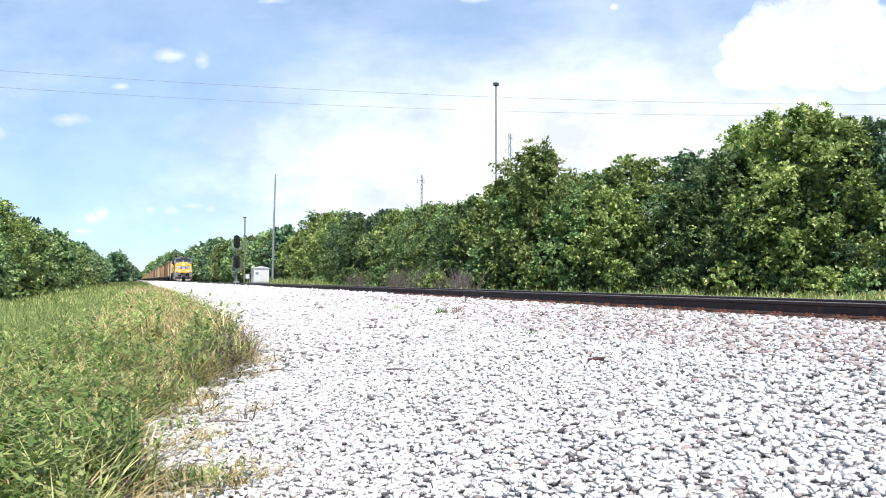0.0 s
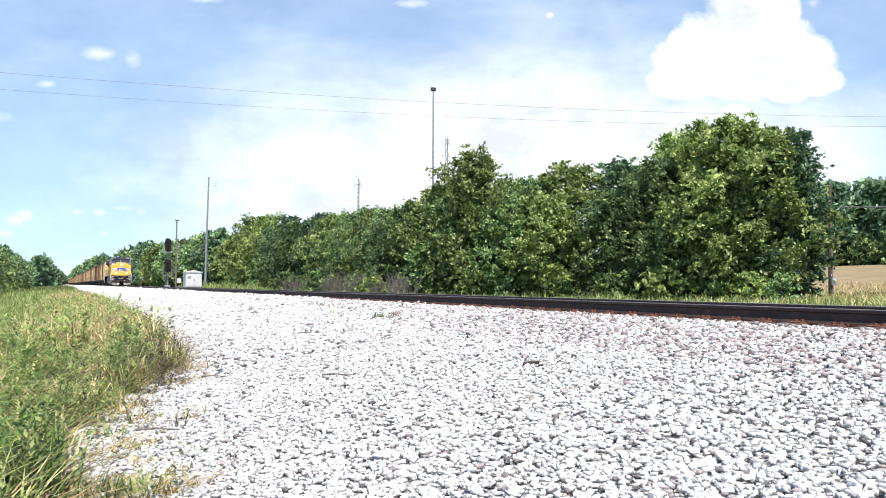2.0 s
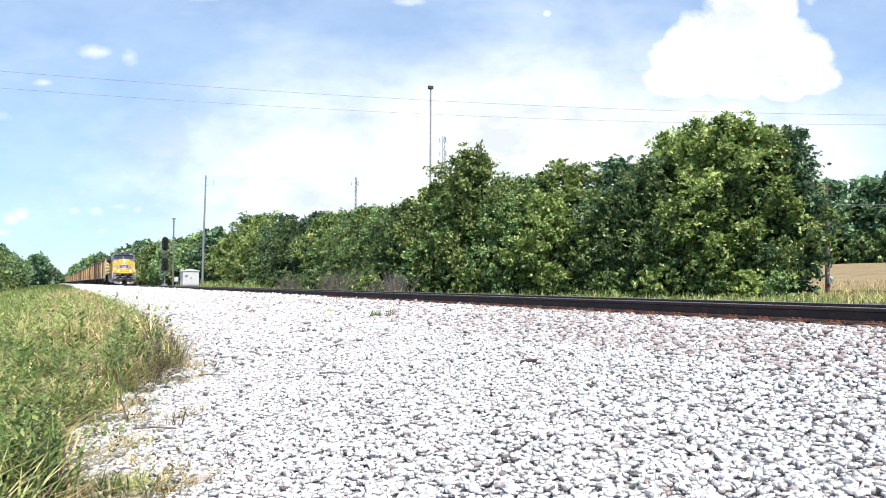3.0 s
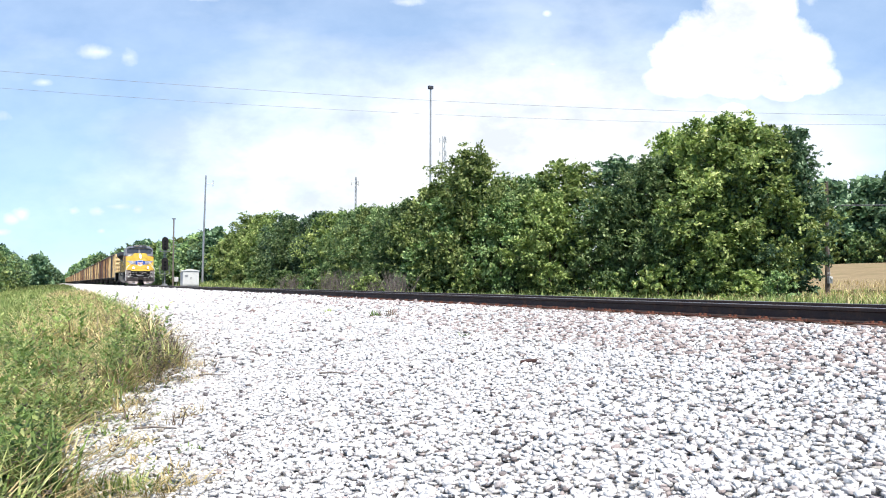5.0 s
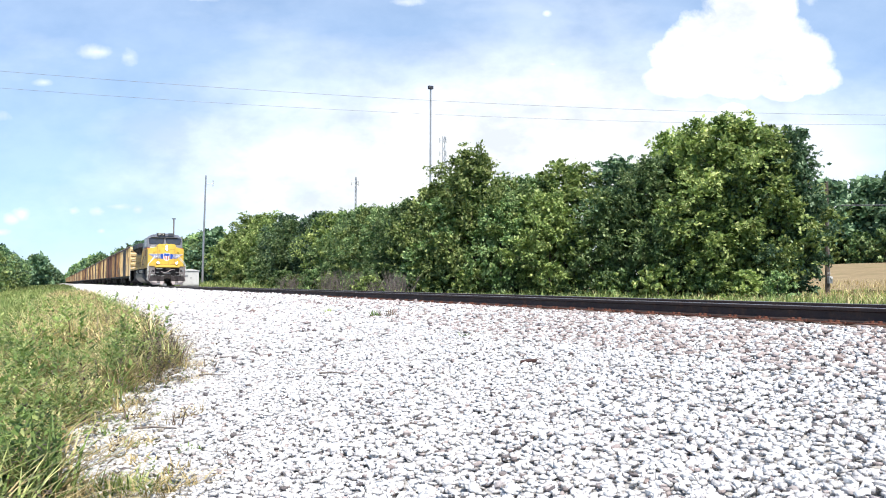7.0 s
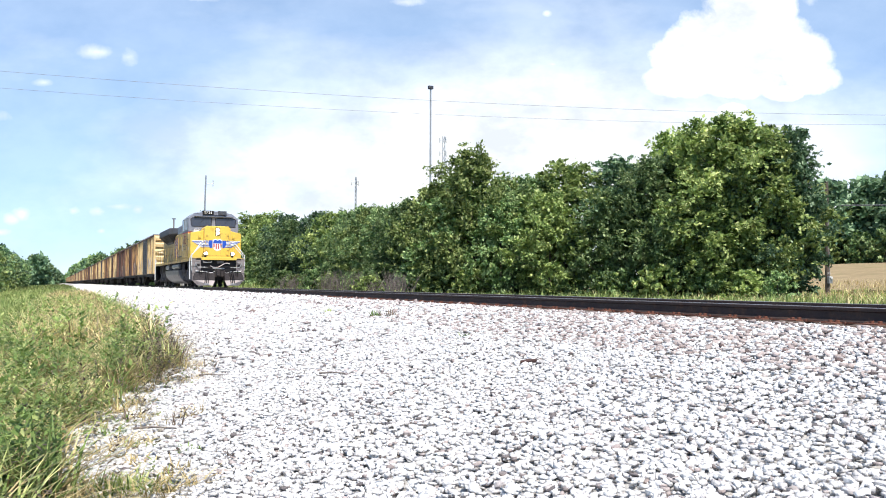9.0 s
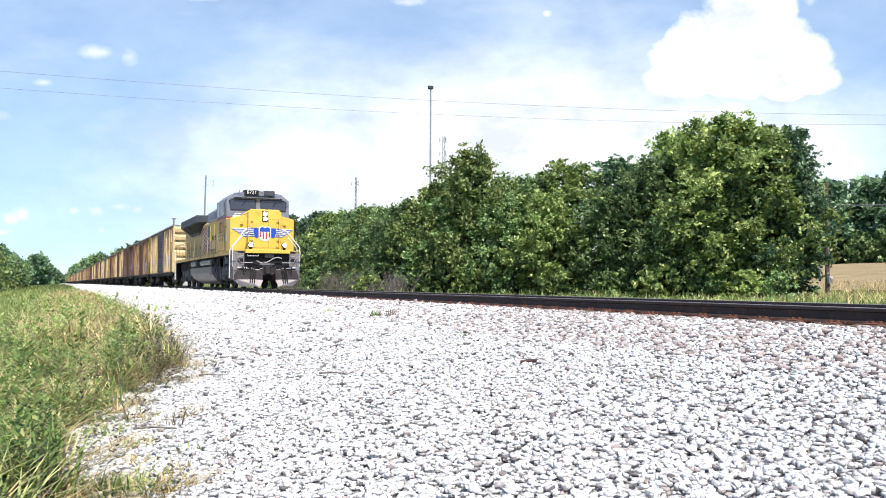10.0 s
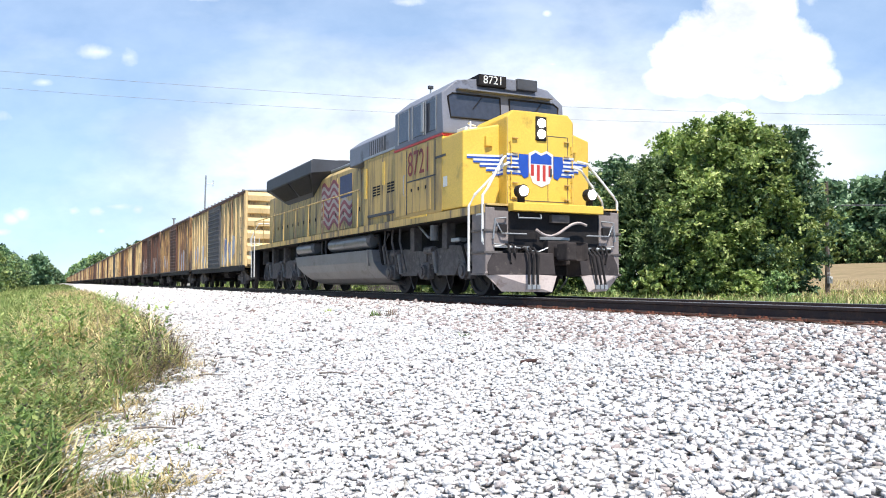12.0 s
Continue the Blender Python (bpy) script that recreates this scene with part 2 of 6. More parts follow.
M = {
    "earth": surf("dry_soil", (0.125, 0.10, 0.055), (0.07, 0.07, 0.033), 0.4, 0.95, bump=0.6, grain=9, dirt=(0.20, 0.17, 0.09), dirt_scale=0.15, spec=0.1),
    # bed darker than the stones: shade of the gaps is put into its colour
    "gravel": surf("ballast_bed_shaded", (0.47, 0.455, 0.44), (0.34, 0.325, 0.315), 9, 0.9, bump=1.0, grain=26, dirt=(0.17, 0.155, 0.15), dirt_scale=18, dirt_at=0.52, spec=0.15),
    "stone": stony("white_limestone", False),
    "stone_dusted": stony("brake_dusted_limestone", False, (0.60, 0.52, 0.50)),
    "stone_piece": stony("white_limestone_piece", True),
    "rail": surf("rail_steel_brown", (0.060, 0.040, 0.036), (0.036, 0.026, 0.026), 3, 0.6, 0.35, 0.3, 30, dirt=(0.09, 0.05, 0.035), dirt_scale=5),
    "railtop": surf("rail_head_polished", (0.62, 0.61, 0.62), (0.48, 0.47, 0.48), 2, 0.42, 0.6, 0.05, 30),
    "rust": surf("rusty_plate", (0.20, 0.075, 0.045), (0.13, 0.055, 0.04), 8, 0.85, 0.1, 0.4, 40),
    "tie": surf("weathered_tie", (0.085, 0.06, 0.048), (0.13, 0.09, 0.07), 5, 0.95, bump=0.7, grain=20, stretch=(1, 0.15, 1)),
    "bark": surf("bark", (0.11, 0.085, 0.06), (0.06, 0.048, 0.036), 3, 0.95, bump=0.8, grain=14, stretch=(1, 1, 0.25)),
    "deadwood": surf("dead_wood", (0.20, 0.17, 0.15), (0.13, 0.11, 0.10), 3, 0.95, bump=0.4, grain=14),
    "leaf_a": leafy("leaves_mid_green", (0.048, 0.096, 0.034), (0.178, 0.275, 0.104), (0.52, 0.61, 0.30), 0.33),
    "leaf_b": leafy("leaves_yellow_green", (0.054, 0.098, 0.029), (0.212, 0.286, 0.084), (0.57, 0.61, 0.26), 0.32),
    "leaf_c": leafy("leaves_dark_green", (0.036, 0.082, 0.042), (0.130, 0.222, 0.112), (0.42, 0.55, 0.34), 0.32),
    "grass": leafy("grass_green", (0.050, 0.096, 0.026), (0.218, 0.296, 0.080), (0.66, 0.65, 0.30), 0.38, 1.6),
    "straw": leafy("grass_dry", (0.24, 0.18, 0.08), (0.47, 0.37, 0.18), (0.76, 0.66, 0.38), 0.22, 1.6),
    "deadstem": leafy("withered_stems", (0.055, 0.042, 0.032), (0.12, 0.088, 0.065), (0.24, 0.185, 0.13), 0.15),
    "weed": leafy("weed_green", (0.046, 0.092, 0.026), (0.205, 0.298, 0.080), (0.60, 0.62, 0.26), 0.38, 1.6),
    "scrap": surf("dark_rust", (0.085, 0.042, 0.034), (0.05, 0.03, 0.027), 12, 0.85, 0.0, 0.4, 40),
    "flower": leafy("yellow_flowers", (0.45, 0.36, 0.03), (0.55, 0.43, 0.04), (0.6, 0.5, 0.1), 0.2),
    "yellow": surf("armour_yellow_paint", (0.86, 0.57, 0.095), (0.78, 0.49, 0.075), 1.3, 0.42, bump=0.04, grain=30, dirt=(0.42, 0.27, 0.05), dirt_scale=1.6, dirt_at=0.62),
    # grimy side yellows, also duller than the nose: the side's shade is in the colour
    "yellow_dirty_shaded": surf("grimy_shaded_yellow_paint", (0.66, 0.45, 0.15), (0.53, 0.36, 0.135), 1.1, 0.6, bump=0.08, grain=25, dirt=(0.15, 0.115, 0.08), dirt_scale=2.0, dirt_at=0.485, stretch=(2.2, 1, 0.16)),
    "yellow_side_shaded": surf("dusty_shaded_yellow_paint", (0.55, 0.375, 0.11), (0.43, 0.29, 0.095), 0.9, 0.5, bump=0.05, grain=25, dirt=(0.27, 0.19, 0.09), dirt_scale=1.4, dirt_at=0.53, stretch=(1.2, 1, 0.4)),
    "grey": surf("harbour_grey_paint", (0.215, 0.225, 0.27), (0.155, 0.163, 0.20), 1.5, 0.45, bump=0.05, grain=30, dirt=(0.05, 0.05, 0.06), dirt_scale=1.8, dirt_at=0.56),
    "darkgrey": surf("sooty_grey_paint", (0.07, 0.075, 0.09), (0.045, 0.047, 0.055), 2, 0.6, bump=0.05, grain=30),
    "tank": surf("tank_grey_paint", (0.25, 0.232, 0.225), (0.19, 0.175, 0.17), 1.2, 0.5, bump=0.06, grain=30, dirt=(0.13, 0.11, 0.10), dirt_scale=2, dirt_at=0.56),
    "stairs": surf("dusty_brown_grey", (0.29, 0.25, 0.238), (0.20, 0.172, 0.165), 3, 0.8, bump=0.15, grain=25, dirt=(0.24, 0.21, 0.195), dirt_scale=4, dirt_at=0.6, spec=0.2),
    "reservoir": surf("grey_air_tank_paint", (0.20, 0.19, 0.185), (0.14, 0.13, 0.13), 2, 0.35, bump=0.05, grain=30, dirt=(0.07, 0.06, 0.058), dirt_scale=3, dirt_at=0.55),
    "black": surf("black_iron", (0.016, 0.0155, 0.017), (0.032, 0.028, 0.028), 3, 0.7, 0.0, 0.2, 30, spec=0.15),
    "truck": surf("dusty_truck_iron", (0.19, 0.172, 0.165), (0.062, 0.056, 0.055), 5, 0.8, 0.0, 0.3, 25, dirt=(0.22, 0.20, 0.185), dirt_scale=5, dirt_at=0.57, spec=0.15),
    "pinkgrey": surf("dusty_plow_paint", (0.52, 0.445, 0.42), (0.42, 0.355, 0.335), 2, 0.8, bump=0.15, grain=25, dirt=(0.20, 0.15, 0.13), dirt_scale=2.5),
    "coupler": surf("grimy_cast_iron", (0.065, 0.055, 0.052), (0.032, 0.027, 0.027), 5, 0.8, bump=0.3, grain=25, dirt=(0.12, 0.10, 0.09), dirt_scale=6, dirt_at=0.6, spec=0.15),
    "plow_dark": surf("grimy_plow_paint", (0.062, 0.052, 0.052), (0.034, 0.029, 0.030), 3, 0.75, bump=0.15, grain=25, dirt=(0.13, 0.11, 0.10), dirt_scale=4, dirt_at=0.6, spec=0.2),
    "white": surf("white_paint", (0.80, 0.80, 0.78), (0.70, 0.70, 0.68), 3, 0.5, bump=0.05, grain=40),
    "redpaint": plain("red_paint", (0.55, 0.05, 0.04)),
    "bluepaint": plain("blue_paint", (0.02, 0.09, 0.48)),
    "flagred": surf("faded_red", (0.30, 0.07, 0.09), (0.22, 0.08, 0.10), 4, 0.6, bump=0.03),
    "numberred": surf("dull_red_numerals", (0.26, 0.05, 0.045), (0.20, 0.05, 0.05), 4, 0.6, bump=0.03),
    "flagwhite": surf("faded_white", (0.48, 0.42, 0.38), (0.36, 0.31, 0.28), 4, 0.6, bump=0.03),
    "flagblue": surf("faded_blue", (0.07, 0.09, 0.19), (0.055, 0.07, 0.13), 4, 0.6, bump=0.03),
    "wheel": surf("wheel_steel", (0.040, 0.036, 0.036), (0.070, 0.062, 0.060), 5, 0.65, 0.2, 0.15, 30, spec=0.2),
    "glass": surf("cab_glass", (0.040, 0.045, 0.062), (0.050, 0.055, 0.075), 2, 0.08, 0.0, 0.0, 10, spec=0.7),
    "lamp": glowing("headlight_on", (1.0, 0.94, 0.82), 14),
    "lens": plain("lamp_lens_clear", (0.7, 0.7, 0.68), 0.15),
    "galv": surf("galvanised_steel", (0.42, 0.43, 0.44), (0.32, 0.33, 0.34), 3, 0.45, 0.5, 0.1, 30),
    "pole": surf("weathered_pole_wood", (0.23, 0.20, 0.17), (0.16, 0.135, 0.115), 3, 0.9, bump=0.5, grain=12, stretch=(1, 1, 0.1)),
    "pole_dark": surf("dark_creosoted_pole", (0.13, 0.10, 0.08), (0.085, 0.066, 0.055), 3, 0.9, bump=0.5, grain=12, stretch=(1, 1, 0.1)),
    "wire": plain("cable_dark", (0.22, 0.22, 0.24), 0.5, 0.3),
    "cabinet": surf("cabinet_white_paint", (0.72, 0.72, 0.70), (0.62, 0.62, 0.60), 1.5, 0.5, bump=0.05, grain=20, dirt=(0.45, 0.42, 0.38), dirt_scale=2, dirt_at=0.66),
    "box_yellow": surf("boxcar_yellow", (0.80, 0.60, 0.32), (0.62, 0.43, 0.18), 1.0, 0.7, bump=0.1, grain=18, dirt=(0.22, 0.115, 0.06), dirt_scale=1.5, dirt_at=0.50, stretch=(2.6, 1, 0.22), stain=((0.055, 0.036, 0.028), 2.6, 0.555)),
    "box_gold": surf("boxcar_weathered_gold", (0.56, 0.36, 0.15), (0.36, 0.19, 0.085), 1.0, 0.75, bump=0.1, grain=18, dirt=(0.14, 0.07, 0.045), dirt_scale=1.4, dirt_at=0.46, stretch=(2.4, 1, 0.20), stain=((0.045, 0.032, 0.028), 2.3, 0.53)),
    "box_brown": surf("boxcar_rust_brown", (0.19, 0.085, 0.055), (0.085, 0.05, 0.042), 1.2, 0.8, bump=0.12, grain=18, dirt=(0.40, 0.27, 0.15), dirt_scale=1.7, dirt_at=0.55, stretch=(2.6, 1, 0.2), stain=((0.04, 0.032, 0.032), 2.4, 0.53)),
    "box_end": surf("boxcar_end_yellow", (0.80, 0.60, 0.32), (0.68, 0.48, 0.22), 1.0, 0.7, bump=0.1, grain=18, dirt=(0.34, 0.20, 0.10), dirt_scale=2.2, dirt_at=0.60, stretch=(1, 2.0, 0.4)),
    # hood yellow: grime streaks, and a base dulled to carry the side's shade
    "hood_grime_shaded": surf("grimy_shaded_hood_yellow", (0.64, 0.46, 0.19), (0.50, 0.36, 0.155), 1.1, 0.6, bump=0.08, grain=25, dirt=(0.20, 0.155, 0.105), dirt_scale=1.8, dirt_at=0.50, stretch=(2.4, 1, 0.22), stain=((0.06, 0.05, 0.045), 3.0, 0.59)),
    "box_dark": surf("boxcar_door_dark", (0.065, 0.066, 0.078), (0.115, 0.112, 0.11), 2, 0.7, bump=0.1, grain=18, dirt=(0.26, 0.21, 0.16), dirt_scale=3, dirt_at=0.58),
    "tag_white": surf("sprayed_white", (0.60, 0.60, 0.62), (0.42, 0.44, 0.50), 3, 0.6, bump=0.03),
    "tag_blue": surf("sprayed_blue", (0.16, 0.22, 0.42), (0.30, 0.32, 0.48), 3, 0.6, bump=0.03),
    "hay": surf("mown_hay", (0.33, 0.25, 0.15), (0.21, 0.165, 0.095), 0.5, 0.95, bump=0.6, grain=5, dirt=(0.21, 0.19, 0.09), dirt_scale=0.25, spec=0.1),
}

# ---------------------------------------------------------------- mesh tools


def part(name, bm, material, parent=None, label="", smooth=False):
    """Links a bmesh as one mesh object, under a thing or a part."""
    me = bpy.data.meshes.new(name)
    bmesh.ops.recalc_face_normals(bm, faces=bm.faces)
    bm.to_mesh(me)
    bm.free()
    if smooth:
        for p in me.polygons:
            p.use_smooth = True
    me.materials.append(material)
    ob = new(name, me)
    if parent:
        ob.parent = parent
    if label:
        tagged(ob, label)
    return ob


def thing(name, label, category, group="", kind="", at=None):
    ob = new(name)
    ob.empty_display_size = 0.2
    if at is not None:
        ob.matrix_basis = at
    return tagged(ob, label, category, group, kind)


def box(bm, x0, x1, y0, y1, z0, z1, bevel=0.0):
    vs = [bm.verts.new((x, y, z)) for x in (x0, x1) for y in (y0, y1) for z in (z0, z1)]
    fs = [bm.faces.new([vs[i] for i in f]) for f in ((0, 1, 3, 2), (4, 6, 7, 5), (0, 4, 5, 1), (2, 3, 7, 6), (0, 2, 6, 4), (1, 5, 7, 3))]
    if bevel:
        es = {e for f in fs for e in f.edges}
        bmesh.ops.bevel(bm, geom=list(es), offset=bevel, segments=2, affect="EDGES", profile=0.6)
    return bm


def prism(bm, outline, axis, a, b, bevel=0.0):
    """Extrudes a closed outline of 2D points along an axis from a to b. Outline axes: x: (y, z), y: (x, z), z: (x, y)."""
    def at(p, h):
        return {"x": (h, p[0], p[1]), "y": (p[0], h, p[1]), "z": (p[0], p[1], h)}[axis]
    lo, hi = [bm.verts.new(at(p, a)) for p in outline], [bm.verts.new(at(p, b)) for p in outline]
    fs = [bm.faces.new(lo[::-1]), bm.faces.new(hi)]
    k = len(outline)
    fs += [bm.faces.new((lo[i], lo[(i + 1) % k], hi[(i + 1) % k], hi[i])) for i in range(k)]
    if bevel:
        bmesh.ops.bevel(bm, geom=list({e for f in fs for e in f.edges}), offset=bevel, segments=2, affect="EDGES", profile=0.6)
    return bm


def tube(bm, pts, r, sides=8, r_end=None):
    """A round bar along a line of points, closed at both ends, tapered to r_end."""
    pts = [Vector(p) for p in pts]
    rings = []
    for i, p in enumerate(pts):
        d = (pts[min(i + 1, len(pts) - 1)] - pts[max(i - 1, 0)]).normalized()
        u = d.cross(Vector((0, 0, 1)) if abs(d.z) < 0.9 else Vector((1, 0, 0))).normalized()
        w = d.cross(u)
        rad = r if r_end is None else r + (r_end - r) * i / (len(pts) - 1)
        rings.append([bm.verts.new(p + rad * (math.cos(k) * u + math.sin(k) * w)) for k in (2 * math.pi * j / sides for j in range(sides))])
    for a, b in zip(rings, rings[1:]):
        for j in range(sides):
            bm.faces.new((a[j], a[(j + 1) % sides], b[(j + 1) % sides], b[j]))
    bm.faces.new(rings[0][::-1])
    bm.faces.new(rings[-1])
    return bm


def B():
    return bmesh.new()


def raw(name, verts, faces, material, parent=None, label=""):
    """A mesh from arrays; every face has the same number of corners."""
    me = bpy.data.meshes.new(name)
    verts, faces = np.asarray(verts, np.float32), np.asarray(faces, np.int32)
    k = faces.shape[1]
    me.vertices.add(len(verts))
    me.vertices.foreach_set("co", verts.ravel())
    me.loops.add(faces.size)
    me.loops.foreach_set("vertex_index", faces.ravel())
    me.polygons.add(len(faces))
    me.polygons.foreach_set("loop_start", np.arange(0, faces.size, k, dtype=np.int32))
    me.update(calc_edges=True)
    me.validate()
    me.materials.append(material)
    ob = new(name, me)
    if parent:
        ob.parent = parent
    if label:
        tagged(ob, label)
    return ob

# ---------------------------------------------------------------- ground


def smooth(a, b, v):
    t = np.clip((np.asarray(v, float) - a) / (b - a), 0, 1)
    return t * t * (3 - 2 * t)


def ground_z(x, y):
    """Height of the land: track bed, ballast shoulders, verge, signal pad and the hayfield that rises behind the trees."""
    x, y = np.asarray(x, float), np.asarray(y, float)
    z = np.full(np.broadcast(x, y).shape, -0.205)
    z = z - 0.82 * np.clip((-y - 1.7) / 5.2, 0, 1) - 0.18 * smooth(6.2, 8.6, -y) - 0.35 * smooth(9.5, 15, -y)
    z = z - 0.715 * smooth(1.7, 5.0, y)
    pad = smooth(-128, -120, x) * (1 - smooth(-90, -82, x)) * smooth(1, 2, y) * (1 - smooth(10, 14, y))
    z = z + pad * (-0.12 - z)
    hill = smooth(45, 90, y) * smooth(-130, -70, x)
    z = z + 4.0 * hill + 0.05 * np.sin(x * 0.37 + 1.3 * np.sin(y * 0.21)) * smooth(9.5, 13, np.abs(y))
    return z


def axis_steps(lo, hi, near_lo, near_hi, step, growth=1.25):
    vals = list(np.arange(near_lo, near_hi + step / 2, step))
    s = step
    while vals[-1] < hi:
        s *= growth
        vals.append(min(hi, vals[-1] + s))
    s = step
    while vals[0] > lo:
        s *= growth
        vals.insert(0, max(lo, vals[0] - s))
    return np.array(vals)


def sheet(name, xs, ys, zfun, material, label=""):
    gx, gy = np.meshgrid(xs, ys, indexing="ij")
    v = np.stack([gx, gy, zfun(gx, gy)], -1).reshape(-1, 3)
    i, j = np.meshgrid(np.arange(len(xs) - 1), np.arange(len(ys) - 1), indexing="ij")
    a = (i * len(ys) + j).ravel()
    ob = raw(name, v, np.stack([a, a + len(ys), a + len(ys) + 1, a + 1], 1), material, None, label)
    for p in ob.data.polygons:
        p.use_smooth = True
    return ob


def under(x, y):
    """The soil keeps below the ballast."""
    return ground_z(x, y) - 0.08 * (1 - smooth(6.6, 7.4, -np.asarray(y))) * (1 - smooth(2.6, 4.0, y)) - 0.02


ground = tagged(sheet("ground", axis_steps(-4500, 700, -150, 6, 2.0), axis_steps(-1500, 2500, -30, 100, 1.0), under, M["earth"]),
                "dry grassy soil beside the railway line", "ground", kind="structure")
rng = np.random.default_rng(7)


def edge_y(x):
    """The ragged line where the ballast ends and the grass begins."""
    x = np.asarray(x, float)
    return -8.98 + 0.30 * smooth(6.5, 8.6, -x) + 1.44 * smooth(8.2, 14.2, -x) + 0.55 * smooth(14, 21, -x) + 0.3 * smooth(35, 70, -x) + 0.3 * smooth(70, 160, -x) + 0.10 * np.sin(x * 1.7) + 0.08 * np.sin(x * 4.1 + 1)


def ballast_sheet():
    xs = np.concatenate([axis_steps(-1120, -60, -62, -60, 1.0, 1.15)[:-1], np.arange(-60, 8, 0.12)])
    ts = np.linspace(0, 1, 88)
    gx, gt = np.meshgrid(xs, ts, indexing="ij")
    y0 = edge_y(gx) - 0.5
    gy = y0 + gt * (3.9 - y0)
    rough = rng.normal(0, 0.006, gx.shape) - 0.018
    v = np.stack([gx, gy, ground_z(gx, gy) + rough - 0.03 * (1 - smooth(0, 0.06, gt)) - 0.1 * smooth(0.97, 1, gt)], -1).reshape(-1, 3)
    i, j = np.meshgrid(np.arange(len(xs) - 1), np.arange(len(ts) - 1), indexing="ij")
    a = (i * len(ts) + j).ravel()
    return raw("ballast", v, np.stack([a, a + len(ts), a + len(ts) + 1, a + 1], 1), M["gravel"])


ballast = tagged(ballast_sheet(), "bed of pale crushed limestone ballast under the track", "ballast", kind="structure")
hayfield = tagged(sheet("hayfield", np.arange(-130, 20, 3.0), np.arange(56, 130, 3.0), lambda x, y: ground_z(x, y) + 0.06, M["hay"]),
                  "mown straw-coloured hayfield rising behind the trees", "field", kind="structure")

# ---------------------------------------------------------------- track
RAIL = [(-0.070, -0.172), (0.070, -0.172), (0.070, -0.160), (0.012, -0.140), (0.010, -0.050), (0.036, -0.036), (0.036, -0.006), (0.028, 0.0),
        (-0.028, 0.0), (-0.036, -0.006), (-0.036, -0.036), (-0.010, -0.050), (-0.012, -0.140), (-0.070, -0.160)]


def build_rail(y):
    rail = part("rail", prism(B(), [(y + a, b - 0.004) for a, b in RAIL], "x", -1120, 60), M["rail"])
    tagged(rail, "brown steel rail with a polished running surface", "rail", "rails of the track")
    part("running_surface", box(B(), -1120, 60, y - 0.026, y + 0.026, -0.0035, 0.0), M["railtop"], rail, "bright worn steel rail head")
    part("rail_foot", box(B(), -1120, 60, y - 0.074, y + 0.074, -0.180, -0.168), M["rust"], rail, "rusty foot of the rail")
    return rail


for y in (-0.755, 0.755):
    build_rail(y)

tie = thing("railroad_tie", "dark weathered timber tie half buried in ballast", "railroad tie", "ties of the track")
part("timber", box(B(), -0.115, 0.115, -1.3, 1.3, -0.36, -0.182, 0.012), M["tie"], tie)
for y in (-0.755, 0.755):
    plate = part("tie_plate", box(B(), -0.095, 0.095, y - 0.19, y + 0.19, -0.186, -0.168, 0.004), M["rust"], tie, "rusty steel tie plate")
    for dx, dy in ((-0.05, -0.088), (0.05, 0.088), (0.05, -0.088)):
        part("spike", box(B(), dx - 0.014, dx + 0.014, y + dy - 0.022, y + dy + 0.022, -0.175, -0.142, 0.004), M["rust"], plate)
    for dx in (-0.13, 0.13):
        part("rail_anchor", box(B(), dx - 0.015, dx + 0.015, y - 0.085, y + 0.085, -0.19, -0.158, 0.004), M["rust"], tie)
tie.matrix_basis = pose(3, 0, 0)
for k in range(1, 120):
    copy_thing(tie, pose(3 - 0.53 * k, random.uniform(-0.03, 0.03), random.uniform(-0.006, 0.004), 0, 0, random.uniform(-0.8, 0.8)))

# ---------------------------------------------------------------- ballast stones
PHI = (1 + 5 ** 0.5) / 2
ICO = np.array([(-1, PHI, 0), (1, PHI, 0), (-1, -PHI, 0), (1, -PHI, 0), (0, -1, PHI), (0, 1, PHI), (0, -1, -PHI), (0, 1, -PHI), (PHI, 0, -1), (PHI, 0, 1), (-PHI, 0, -1), (-PHI, 0, 1)]) / math.hypot(1, PHI)
ICO_F = np.array([(0, 11, 5), (0, 5, 1), (0, 1, 7), (0, 7, 10), (0, 10, 11), (1, 5, 9), (5, 11, 4), (11, 10, 2), (10, 7, 6), (7, 1, 8), (3, 9, 4), (3, 4, 2), (3, 2, 6), (3, 6, 8), (3, 8, 9), (4, 9, 5), (2, 4, 11), (6, 2, 10), (8, 6, 7), (9, 8, 1)])


OCT = np.array([(1, 0, 0), (-1, 0, 0), (0, 1, 0), (0, -1, 0), (0, 0, 1), (0, 0, -1)], float)
OCT_F = np.array([(0, 2, 4), (2, 1, 4), (1, 3, 4), (3, 0, 4), (2, 0, 5), (1, 2, 5), (3, 1, 5), (0, 3, 5)])


CUBE = np.array([(a, b, c) for a in (-1, 1) for b in (-1, 1) for c in (-1, 1)], float) * 0.68
CUBE_F = np.array([(0, 1, 3), (0, 3, 2), (4, 6, 7), (4, 7, 5), (0, 4, 5), (0, 5, 1), (2, 3, 7), (2, 7, 6), (0, 2, 6), (0, 6, 4), (1, 5, 7), (1, 7, 3)])


